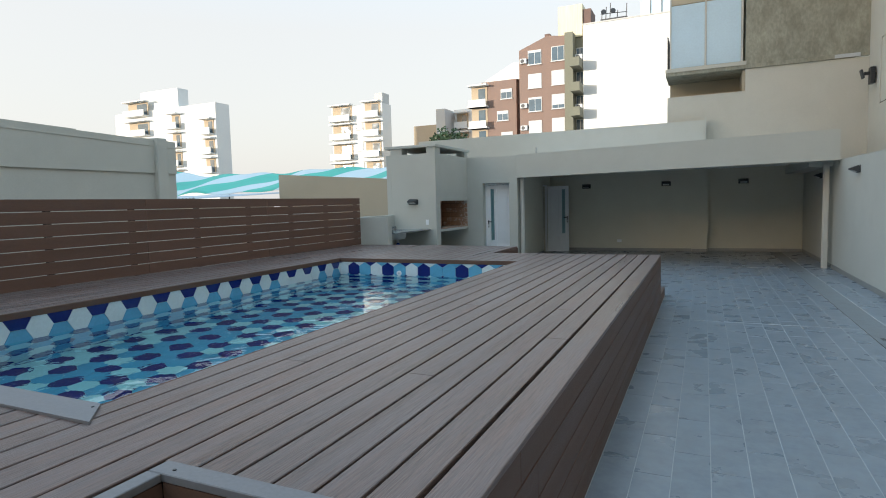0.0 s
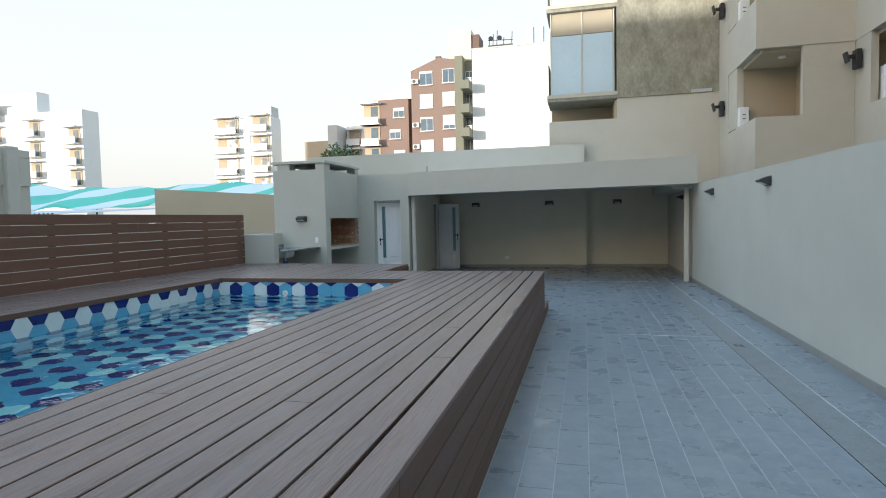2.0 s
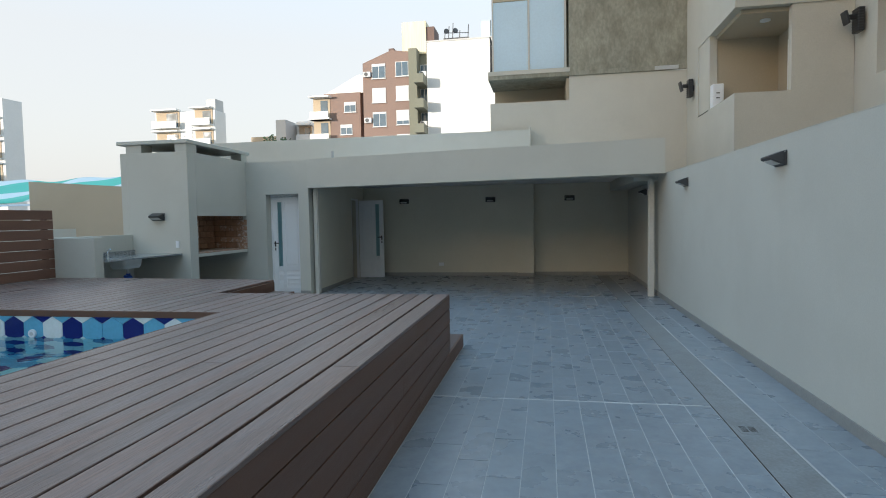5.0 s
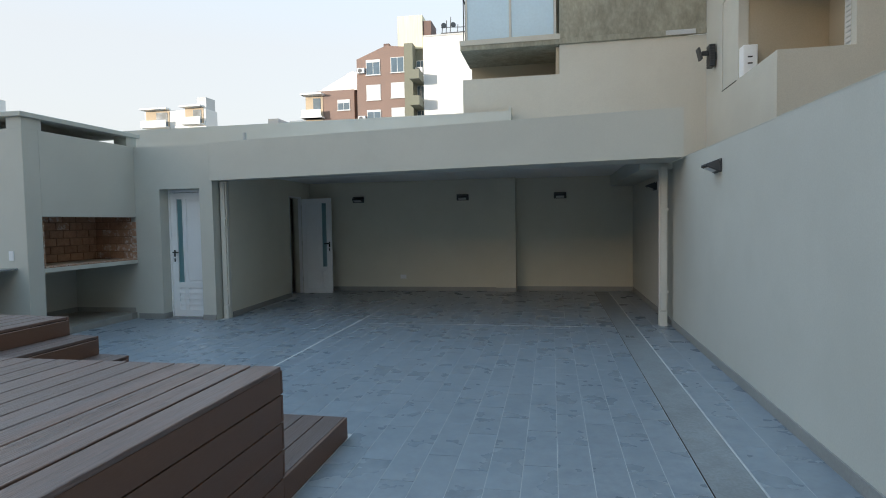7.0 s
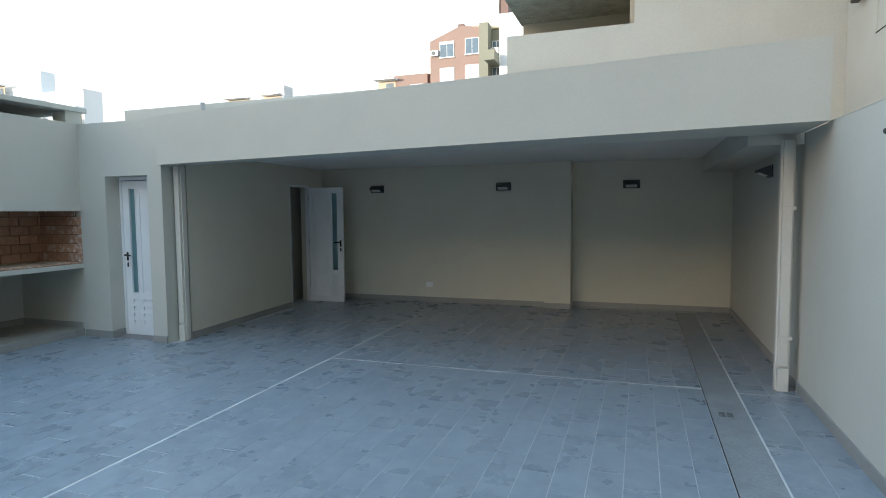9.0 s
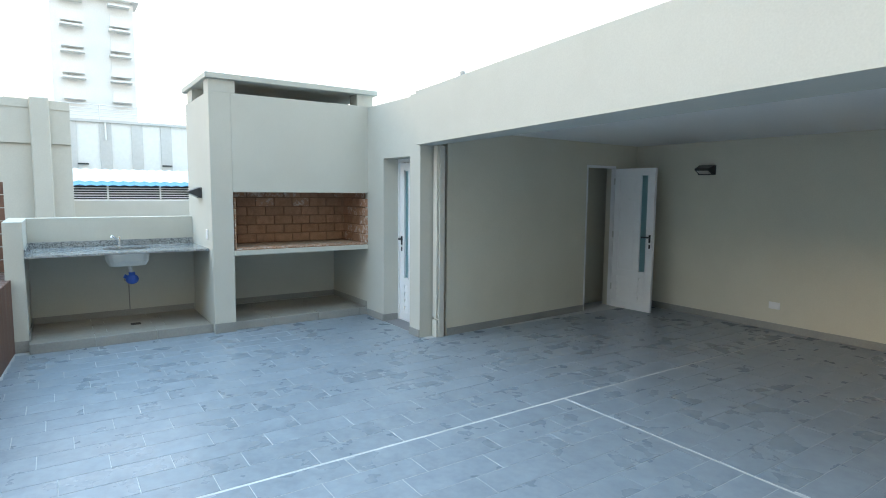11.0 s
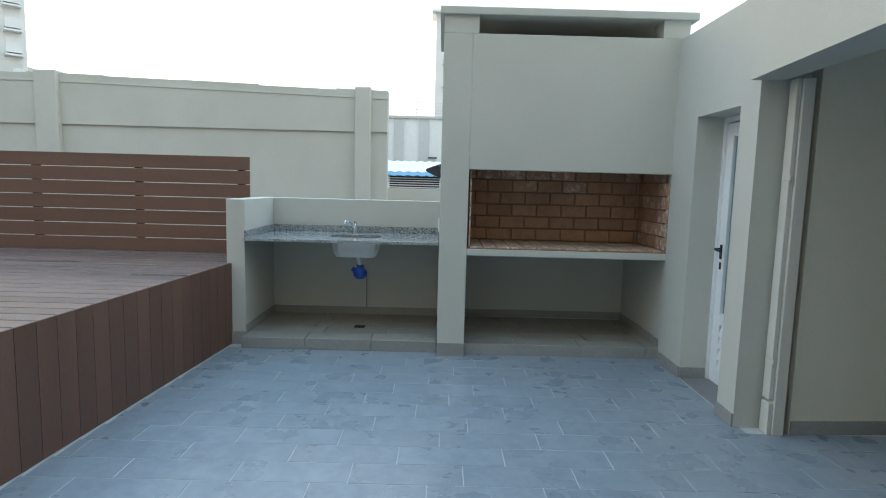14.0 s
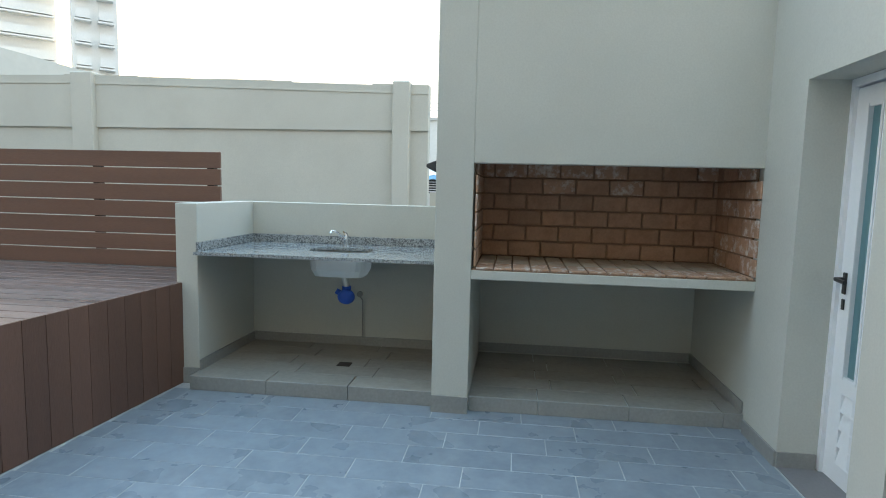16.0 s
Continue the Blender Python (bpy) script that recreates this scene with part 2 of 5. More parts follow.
def box(x0, x1, y0, y1, z0, z1, bevel=0.0):
    return add_box(bmesh.new(), x0, x1, y0, y1, z0, z1, bevel)


def add_prism(bm, pts, z0, z1):
    lo = [bm.verts.new((x, y, z0)) for x, y in pts]
    hi = [bm.verts.new((x, y, z1)) for x, y in pts]
    n = len(pts)
    faces = [bm.faces.new(lo[::-1]), bm.faces.new(hi)]
    for i in range(n):
        faces.append(bm.faces.new((lo[i], lo[(i + 1) % n], hi[(i + 1) % n], hi[i])))
    bmesh.ops.recalc_face_normals(bm, faces=faces)
    return bm


def prism(pts, z0, z1):
    return add_prism(bmesh.new(), pts, z0, z1)


def add_tube(bm, pts, r, seg=10):
    """A round tube along a line of points."""
    rings = []
    for i, p in enumerate(pts):
        p = Vector(p)
        d = (Vector(pts[min(i + 1, len(pts) - 1)]) - Vector(pts[max(i - 1, 0)])).normalized()
        a = d.orthogonal().normalized()
        b = d.cross(a)
        rings.append([bm.verts.new(p + (a * math.cos(k * 2 * math.pi / seg) + b * math.sin(k * 2 * math.pi / seg)) * r) for k in range(seg)])
    for q, w in zip(rings, rings[1:]):
        best = min(range(seg), key=lambda o: (q[0].co - w[o].co).length)
        for k in range(seg):
            bm.faces.new((q[k], q[(k + 1) % seg], w[(k + 1 + best) % seg], w[(k + best) % seg]))
    bm.faces.new(rings[0][::-1])
    bm.faces.new(rings[-1])
    bmesh.ops.recalc_face_normals(bm, faces=bm.faces[:])
    return bm


def tube(pts, r, seg=10):
    return add_tube(bmesh.new(), pts, r, seg)


def slanted_block(corners):
    """A six-sided block: per plan corner (x, y, bottom, top), counter-clockwise."""
    bm = bmesh.new()
    lo = [bm.verts.new((x, y, a)) for x, y, a, b in corners]
    hi = [bm.verts.new((x, y, b)) for x, y, a, b in corners]
    n = len(corners)
    bm.faces.new(lo[::-1])
    bm.faces.new(hi)
    for i in range(n):
        bm.faces.new((lo[i], lo[(i + 1) % n], hi[(i + 1) % n], hi[i]))
    bmesh.ops.recalc_face_normals(bm, faces=bm.faces[:])
    return bm


def structure(name, bm, mat, label, category):
    return tagged(part(name, bm, mat), label, category, kind="structure")

# ---- plan ----
DECK_Z = 0.735
WALL_X = 2.28           # face of the long side wall
DECK_X = -0.70           # outer side of the raised deck
POOL = (-5.30, -2.42, 2.56, 8.48)
FENCE_X = -6.64


def deck_end(x):
    """The y at which the deck and its stairs end towards the barbecue."""
    return 11.23 - 0.080 * (x + 6.05) if x < -2.05 else 10.63


# ---- ground, with the pool's pit cut out ----
bm = bmesh.new()
px0, px1, py0, py1 = POOL[0] - 0.2, POOL[1] + 0.2, POOL[2] - 0.2, POOL[3] + 0.2
B = 1500
for x0, x1, y0, y1 in ((-B, B, -B, py0), (-B, B, py1, B), (-B, px0, py0, py1), (px1, B, py0, py1)):
    vs = [bm.verts.new(p) for p in ((x0, y0, -0.08), (x1, y0, -0.08), (x1, y1, -0.08), (x0, y1, -0.08))]
    bm.faces.new(vs)
structure("ground", bm, M_GROUND, "flat grey urban ground around the courtyard", "ground")

# ---- courtyard floor: a cement bed that shows as grout ----
floor = structure("floor", prism([(-0.75, -2.5), (WALL_X + 0.1, -2.5), (WALL_X + 0.1, 19.0), (-4.8, 19.0), (-4.8, 15.5), (-6.10, 15.5), (-6.10, 10.4), (-0.75, 10.4)], -0.07, -0.0022), M_GROUT,
                  "courtyard floor of grey plank-format tiles with pale joints", "floor")

# ---- walls ----
structure("wall_east", slanted_block([(WALL_X, -13.9, -0.07, 1.905), (WALL_X + 0.2, -13.9, -0.07, 1.905), (WALL_X + 0.2, 19.1, -0.07, 2.235), (WALL_X, 19.1, -0.07, 2.235)]), M_WALL, "long smooth greige painted boundary wall", "wall")
structure("wall_east_coping", slanted_block([(WALL_X - 0.002, -13.9, 1.9055, 1.913), (WALL_X + 0.205, -13.9, 1.9055, 1.913), (WALL_X + 0.205, 14.5, 2.1895, 2.197), (WALL_X - 0.002, 14.5, 2.1895, 2.197)]), M_WALL, "thin greige coping along the boundary wall", "wall")
# the covered bay at the end
structure("wall_north_1", box(-5.75, -0.44, 18.78, 18.98, -0.07, 2.32), M_BAY, "greige painted rear wall of the covered bay", "wall")
structure("wall_north_2", box(-0.03, WALL_X, 18.95, 19.1, -0.07, 2.32), M_BAY, "greige painted rear wall beside the pilaster", "wall")
structure("wall_pilaster", box(-0.44, -0.03, 18.66, 19.1, -0.07, 2.32), M_BAY, "shallow greige pilaster in the rear wall", "wall")
# west wall of the bay runs slightly askew; a doorway is left before the corner
structure("wall_west_1", prism([(-4.30, 15.255), (-4.445, 17.66), (-4.62, 17.66), (-4.54, 15.255)], -0.07, 2.32), M_BAY, "greige painted side wall of the covered bay", "wall")
structure("wall_west_lintel", prism([(-4.445, 17.66), (-4.476, 18.31), (-4.652, 18.31), (-4.62, 17.66)], 2.02, 2.32), M_BAY, "greige lintel above the side doorway", "wall")
structure("wall_west_3", prism([(-4.476, 18.31), (-4.498, 18.78), (-4.674, 18.78), (-4.652, 18.31)], -0.07, 2.32), M_BAY, "short greige wall piece behind the open door", "wall")
structure("wall_closet", box(-5.0, -4.92, 17.2, 18.78, -0.07, 2.32), M_BAY, "dim wall of the closet behind the side doorway", "wall")
structure("wall_west_2", box(-5.75, -5.60, 15.25, 18.98, -0.07, 2.32), M_WALL, "dim wall of the store room behind the doorway", "wall")
# wall with the first door, beside the barbecue
structure("wall_door_side", box(-5.77, -5.335, 15.005, 15.25, -0.07, 2.70), M_WALL, "greige wall between barbecue and door", "wall")
structure("wall_door_lintel", box(-5.335, -4.61, 15.005, 15.25, 2.035, 2.70), M_WALL, "greige wall above the white door", "wall")
structure("wall_door_pier", box(-4.61, -4.392, 14.955, 15.25, -0.07, 2.702), M_WALL, "greige pier between door and covered bay", "wall")
structure("beam", slanted_block([(-4.39, 14.89, 2.137, 2.706), (2.25, 14.33, 2.185, 2.775), (2.25, 15.08, 2.185, 2.775), (-4.39, 15.08, 2.137, 2.706)]), M_WALL, "deep greige beam across the open covered bay", "beam")
structure("ceiling", box(-5.60, WALL_X, 15.085, 19.09, 2.32, 2.68), M_CEIL, "plain white painted ceiling of the covered bay", "ceiling")
structure("ceiling_downstand", box(1.85, 2.275, 15.10, 18.94, 2.10, 2.317), M_WALL, "greige downstand beam along the side wall", "beam")
# parapets on the roof
structure("wall_parapet", box(-9.0, -0.135, 18.70, 18.88, 2.68, 3.66), M_WALL, "long greige roof parapet", "wall")
structure("wall_parapet_end", box(-0.13, -0.09, 18.50, 18.90, 2.68, 3.72), M_WALL, "thin upright end plate of the roof parapet", "wall")
structure("wall_roof_edge", box(-5.77, -4.66, 15.02, 18.69, 2.68, 2.695), M_WALL, "flat greige roof edge above the door", "roof")
pipe = thing("roof_pipe", -3.96, 15.2, 2.679, label="short grey vent pipe standing on the flat roof", category="pipe")
part("stem", tube([(0, 0, 0), (0, 0, 0.20)], 0.028, 12), M_GREYPIPE, pipe)
part("collar", tube([(0, 0, 0.0), (0, 0, 0.02)], 0.05, 12), M_GREYPIPE, pipe)
# baseboards
def baseboard(pts, z0=0.0, h=0.085, t=0.012):
    """A tile skirting that follows a plan line on its left side."""
    bm = bmesh.new()
    for (x0, y0), (x1, y1) in zip(pts, pts[1:]):
        d = Vector((x1 - x0, y1 - y0)).normalized()
        n = Vector((-d.y, d.x)) * t
        add_prism(bm, [(x0, y0), (x1, y1), (x1 + n.x, y1 + n.y), (x0 + n.x, y0 + n.y)], z0, z0 + h)
    return structure("baseboard", bm, M_SKIRT, "low grey tile skirting along the wall foot", "baseboard")


baseboard([(WALL_X - 0.001, 15.1), (WALL_X - 0.001, 18.94)])
baseboard([(WALL_X - 0.001, -2.4), (WALL_X - 0.001, 15.05)])
baseboard([(WALL_X - 0.02, 18.949), (-0.02, 18.949)])
baseboard([(-0.45, 18.779), (-4.49, 18.779)])
baseboard([(-0.03, 18.659), (-0.44, 18.659)])
baseboard([(-4.443, 17.65), (-4.30, 15.26)])
baseboard([(-4.392, 14.954), (-4.61, 14.954)])
baseboard([(-4.611, 14.97), (-4.611, 15.20)])
baseboard([(-5.335, 15.004), (-5.77, 15.004)])
baseboard([(-5.334, 15.20), (-5.334, 15.005)])
# unseen wall added behind the walker: closes the yard and keeps it in shade
structure("shade_wall_south", box(-80, 25, -30.4, -30.0, -0.08, 12.5), M_WALL, "tall plain unseen wall added to close and shade the yard", "wall")

# ---- raised deck ----
deck = thing("pool_deck", -3.0, 5.0, 0.0, label="raised brown composite board deck around the pool with grey weathered top", category="deck")
deck_inv = Matrix.Translation((3.0, -5.0, 0.0))


def dpart(name, bm, mat, label=""):
    bmesh.ops.transform(bm, matrix=deck_inv, verts=bm.verts[:])
    return part(name, bm, mat, deck, label)


X0, X1, Y0, Y1 = POOL
LEFT = -7.2
NOTCH_X = -3.20
HATCH = (-1.625, -1.0, 0.4, 2.20)
bm = bmesh.new()
for pts in ([(LEFT, -2.5), (X0 - 0.05, -2.5), (X0 - 0.05, Y1 + 0.05), (LEFT, Y1 + 0.05)],
            [(X1 + 0.05, 2.3), (DECK_X - 0.03, 2.3), (DECK_X - 0.03, 9.66), (X1 + 0.05, 9.66)],
            [(X0 - 0.05, -2.5), (HATCH[0] - 0.1, -2.5), (HATCH[0] - 0.1, Y0 - 0.05), (X0 - 0.05, Y0 - 0.05)],
            [(HATCH[1] + 0.1, -2.5), (DECK_X - 0.03, -2.5), (DECK_X - 0.03, 2.3), (HATCH[1] + 0.1, 2.3)],
            [(LEFT, Y1 + 0.05), (X1 + 0.05, Y1 + 0.05), (X1 + 0.05, 9.66), (NOTCH_X - 0.03, 9.66), (NOTCH_X - 0.03, deck_end(NOTCH_X) - 0.03), (-6.05, 11.20), (LEFT, 11.20)]):
    add_prism(bm, pts, -0.06, DECK_Z - 0.028)
dpart("underframe", bm, M_DARK, "dark underframe in the gaps between the boards")

PITCH, GAP = 0.145, 0.013


def board_y(x0, x1, y0, y1, z, thick=0.024, mat=M_DECK, name="board"):
    return dpart(name, box(x0, x1, y0, y1, z - thick, z, 0.003), mat)


def lay(x0, x1, y0, y1, z, seed, lengths=(5.0, 5.5), end_line=None):
    """Deck boards along y, butted end to end at staggered places."""
    rng = random.Random(seed)
    n = max(1, round((x1 - x0) / PITCH))
    w = (x1 - x0) / n
    for i in range(n):
        a, b = x0 + i * w + GAP / 2, x0 + (i + 1) * w - GAP / 2
        stop = end_line((a + b) / 2) if end_line else y1
        y = y0
        nxt = y0 + rng.uniform(0.8, lengths[0])
        while y < stop - 0.01:
            e = min(nxt, stop)
            if stop - e < 0.4:
                e = stop
            board_y(a, b, y, e - 0.002, z)
            y, nxt = e, e + rng.uniform(0.85, 1.0) * lengths[1]


LINES = [X1] + [-2.30 + 0.1465 * k for k in range(11)] + [DECK_X + 0.023]
for i, (a, b) in enumerate(zip(LINES, LINES[1:])):
    start = HATCH[3] + 0.08 if -1.73 < a < -0.95 else -2.5
    wide = 0.009 if i == 11 else 0.0055
    cut = (4.3, 6.9, 3.4, 8.0, 5.2)[i % 5]
    for y0, y1 in ((start, cut), (cut, 9.69)):
        board_y(a + (wide if i else 0), b - (0.009 if i == 10 else 0.0055 if i < 11 else 0), y0, y1 - 0.0015, DECK_Z)
lay(X0 - 0.02, X1 - 0.004, -2.5, Y0 - 0.014, DECK_Z, 6)
lay(FENCE_X - 0.3, X0, -2.5, Y1 + 0.0, DECK_Z, 7)
lay(FENCE_X + 0.02, NOTCH_X, Y1 + 0.003, 11.1, DECK_Z, 8, end_line=lambda x: deck_end(x) - 0.003 if x > -5.98 else 11.17)
lay(NOTCH_X + 0.003, X1, Y1 + 0.003, 9.69, DECK_Z, 9)
# grey edge boards round the near pool end and the hatch
dpart("edge_board", prism([(X0, Y0 - 0.155), (-2.25, Y0 - 0.165), (-2.41, Y0 - 0.008), (X0, Y0 - 0.004)], DECK_Z + 0.0004, DECK_Z + 0.012), M_TRIM, "pale grey edge board at the pool end")
dpart("edge_board", box(HATCH[0] - 0.06, HATCH[1] + 0.06, HATCH[3], HATCH[3] + 0.076, DECK_Z - 0.02, DECK_Z + 0.008, 0.003), M_TRIM, "pale grey edge board round the deck opening")
for a in (HATCH[0] - 0.06, HATCH[1]):
    dpart("edge_board", box(a, a + 0.06, HATCH[2], HATCH[3] - 0.002, DECK_Z - 0.02, DECK_Z + 0.008, 0.003), M_TRIM, "pale grey edge board round the deck opening")
for a in (HATCH[0] - 0.012, HATCH[1] + 0.002):
    dpart("opening_lining", box(a, a + 0.01, HATCH[2], HATCH[3], 0.0, DECK_Z - 0.022), M_DECKSIDE)
dpart("opening_lining", box(HATCH[0], HATCH[1], HATCH[3] + 0.002, HATCH[3] + 0.012, 0.0, DECK_Z - 0.022), M_DECKSIDE)
dpart("edge_screw", tube([(HATCH[0] + 0.02, HATCH[3] + 0.03, DECK_Z + 0.007), (HATCH[0] + 0.02, HATCH[3] + 0.03, DECK_Z + 0.0105)], 0.006, 8), M_BLACK)
dpart("edge_screw", tube([(X1 + 0.02, Y0 - 0.05, DECK_Z + 0.011), (X1 + 0.02, Y0 - 0.05, DECK_Z + 0.0145)], 0.006, 8), M_BLACK)
# dark fascia boards inside the pool rim
for b4 in ((X0 - 0.02, X0 + 0.012, Y0, Y1), (X0, X1, Y1 - 0.012, Y1 + 0.002), (X1 - 0.012, X1 - 0.001, Y0, Y1 - 0.014), (X0 + 0.013, X1 - 0.013, Y0 - 0.002, Y0 + 0.012)):
    dpart("rim_board", box(b4[0], b4[1], b4[2], b4[3], DECK_Z - 0.055, DECK_Z + 0.001, 0.002), M_DECKSIDE)
# side cladding: five boards high along the outer side
SIDES = [0.0, 0.150, 0.295, 0.440, 0.585, DECK_Z - 0.022]
for k in range(5):
    rng = random.Random(20 + k)
    y = -2.5
    while y < 9.68:
        e = min(9.69, y + rng.uniform(4.6, 5.6))
        if 9.69 - e < 0.5:
            e = 9.69
        dpart("side_board", box(DECK_X, DECK_X + 0.02, y, e - 0.002, SIDES[k] + 0.004, SIDES[k + 1] - 0.003, 0.002), M_DECKSIDE)
        y = e
for k in range(5):
    dpart("end_board", box(NOTCH_X, DECK_X + 0.02, 9.692, 9.71, SIDES[k] + 0.004, SIDES[k + 1] - 0.003, 0.002), M_DECKSIDE)
# stairs descend towards +x in the corner; the lowest one is a long platform
RISE = DECK_Z / 5
TREADS = [NOTCH_X, -2.91, -2.62, -2.33, DECK_X]
for k in range(4):
    z = DECK_Z - RISE * (k + 1)
    a, b = TREADS[k], TREADS[k + 1]
    n = max(2, round((b - a) / PITCH)) if k == 3 else 2
    w = (b - a) / n
    for i in range(n):
        e = deck_end(a + (i + 0.5) * w)
        dpart("tread_board", box(a + i * w + 0.003, a + (i + 1) * w - 0.003, 9.712, e, z - 0.024, z, 0.003), M_TREAD)
    dpart("riser_board", box(a - 0.002, a + 0.018, 9.712, deck_end(a) - 0.02, z + 0.002, z + RISE - 0.026, 0.002), M_DECKSIDE)
    dpart("stair_core", prism([(a, 9.712), (b - 0.03, 9.712), (b - 0.03, deck_end(b) - 0.03), (a, deck_end(a) - 0.03)], 0.0, z - 0.026), M_DARK)
dpart("riser_board", box(DECK_X - 0.002, DECK_X + 0.018, 9.712, deck_end(DECK_X), 0.004, DECK_Z - 4 * RISE - 0.002, 0.002), M_DECKSIDE)
# upright cladding boards on the side that faces the barbecue, cut to the steps
cuts = [-5.98 + (NOTCH_X + 5.98) * k / 20 for k in range(20)]
for a, c in zip(TREADS, TREADS[1:]):
    n = max(2, round((c - a) / PITCH))
    cuts += [a + (c - a) * k / n for k in range(n)]
cuts.append(DECK_X)
for a, c in zip(cuts, cuts[1:]):
    k = sum(1 for q in TREADS[:4] if q <= a + 0.01)
    z = DECK_Z - RISE * k - 0.001
    ya, yb = (deck_end(a), deck_end(c)) if c < -2.0 else (10.63, 10.63)
    if k == 3:
        ya, yb = deck_end(a), deck_end(a)
    dpart("upright_board", prism([(a + 0.002, ya - 0.018), (c - 0.002, yb - 0.018), (c - 0.002, yb + 0.002), (a + 0.002, ya + 0.002)], 0.003, z), M_UPRIGHT)
dpart("riser_board", box(TREADS[3] - 0.002, TREADS[3] + 0.018, 10.635, deck_end(TREADS[3]) - 0.02, 0.004, DECK_Z - 4 * RISE + 0.001, 0.002), M_DECKSIDE)

# ---- pool shell, hexagon tiles and water ----
pool = thing("swimming_pool", X0, Y0, 0.0, label="small rectangular pool lined with blue and white hexagon tiles", category="pool")
P_IN = Matrix.Translation((-X0, -Y0, 0.0))
PW, PL, PTOP, PBOT = X1 - X0, Y1 - Y0, DECK_Z - 0.05, -0.30
M_HEX = [material("navy_glazed_tile", (0.012, 0.022, 0.17), 0.15, vary=0.15, big=4, fine=40, bump=0.03),
         material("sky_blue_glazed_tile", (0.14, 0.43, 0.64), 0.15, vary=0.12, big=4, fine=40, bump=0.03),
         material("white_glazed_tile", (0.74, 0.82, 0.83), 0.15, vary=0.08, big=4, fine=40, bump=0.03)]
M_POOLGROUT = material("pale_blue_pool_grout", (0.42, 0.58, 0.62), 0.7, vary=0.1, coords="World")
bm = bmesh.new()
t = 0.1
for b6 in ((-t, PW + t, -t, PL + t, PBOT - t, PBOT), (-t, 0, 0, PL, PBOT, PTOP), (PW, PW + t, 0, PL, PBOT, PTOP), (-t, PW + t, -t, 0, PBOT, PTOP), (-t, PW + t, PL, PL + t, PBOT, PTOP)):
    add_box(bm, *b6)
part("shell", bm, M_POOLGROUT, pool, "pale blue grout shell of the pool")
R_HEX = 0.116


def clip_poly(pts, u0, u1, v0, v1):
    for axis, lim, sign in ((0, u0, 1), (0, u1, -1), (1, v0, 1), (1, v1, -1)):
        res = []
        for p, q in zip(pts, pts[1:] + pts[:1]):
            a, b = (p[axis] - lim) * sign, (q[axis] - lim) * sign
            if a >= 0:
                res.append(p)
            if (a >= 0) != (b >= 0):
                f = a / (a - b)
                res.append((p[0] + f * (q[0] - p[0]), p[1] + f * (q[1] - p[1])))
        pts = res
        if len(pts) < 3:
            return []
    return pts


def hexes(u1, v1, flat_top, off=(0.0, 0.0), shift=0):
    """Hexagons over the rectangle 0..u1 by 0..v1, as (colour, outline)."""
    out = []
    r = R_HEX - 0.0025
    n = int(max(u1, v1) / R_HEX) + 4
    for i in range(-2, n):
        for j in range(-n, n):
            if flat_top:
                c = (1.5 * R_HEX * i + off[0], math.sqrt(3) * R_HEX * (j + 0.5 * (i % 2)) + off[1])
                col = (i - (j - (i - (i % 2)) // 2)) % 3
            else:
                c = (math.sqrt(3) * R_HEX * (j + 0.5 * (i % 2)) + off[0], 1.5 * R_HEX * i + off[1])
                col = (j - (i - (i % 2)) // 2 - i) % 3
            a0 = 0.0 if flat_top else math.pi / 6
            pts = [(c[0] + r * math.cos(a0 + k * math.pi / 3), c[1] + r * math.sin(a0 + k * math.pi / 3)) for k in range(6)]
            pts = clip_poly(pts, 0.002, u1 - 0.002, 0.002, v1 - 0.002)
            if pts:
                out.append((col, pts, c))
    # navy sits along the upper edge; the other two kinds are mixed by hand
    lead = max(out, key=lambda h: (round(h[2][1], 3), -h[2][0]))[0]
    mix = random.Random(shift)
    res = []
    for col, pts, c in out:
        col = (col - lead) % 3
        if col and mix.random() < 0.22:
            col = 3 - col
        res.append((col, pts, c))
    return res


def hex_face(bm, pts, place, depth, mi):
    lo = [bm.verts.new(place(u, v, 0.0)) for u, v in pts]
    hi = [bm.verts.new(place(u, v, depth)) for u, v in pts]
    fs = [bm.faces.new(hi)] + [bm.faces.new((lo[k], lo[(k + 1) % len(lo)], hi[(k + 1) % len(hi)], hi[k])) for k in range(len(lo))]
    for f in fs:
        f.material_index = mi


PH = PTOP - PBOT
FACES = [("west", PL, PH, True, lambda u, v, d: Vector((d, u, PBOT + v)), True, (0.05, PH - 0.101), 0),
         ("north", PW, PH, False, lambda u, v, d: Vector((u, PL - d, PBOT + v)), True, (0.05, PH - 0.121), 1),
         ("east", PL, PH, True, lambda u, v, d: Vector((PW - d, u, PBOT + v)), False, (0.05, PH - 0.101), 2),
         ("south", PW, PH, False, lambda u, v, d: Vector((u, d, PBOT + v)), False, (0.05, PH - 0.121), 0),
         ("floor", PL, PW, True, lambda u, v, d: Vector((v, u, PBOT + d)), False, (0.06, 0.03), 1)]
joined = bmesh.new()
for name, U, V, flat, place, near, off, shift in FACES:
    # the pattern hangs from the rim, so its lattice origin sits below the top edge
    step = math.sqrt(3) * R_HEX if flat else 3 * R_HEX
    o = (off[0], off[1] - step * int(off[1] / step))
    for col, pts, c in hexes(U, V, flat, o, shift):
        if near and c[1] > PH - 0.36:
            one = bmesh.new()
            hex_face(one, pts, place, 0.006, 0)
            bmesh.ops.recalc_face_normals(one, faces=one.faces[:])
            part("hexagon_tile", one, M_HEX[col], pool)
        else:
            hex_face(joined, pts, place, 0.006, col)
bmesh.ops.recalc_face_normals(joined, faces=joined.faces[:])
hx = part("tile_lining", joined, M_HEX, pool, "blue and white hexagon tile lining under water")
hx["kind"] = "stuff"
WATER_Z = 0.49
bm = bmesh.new()
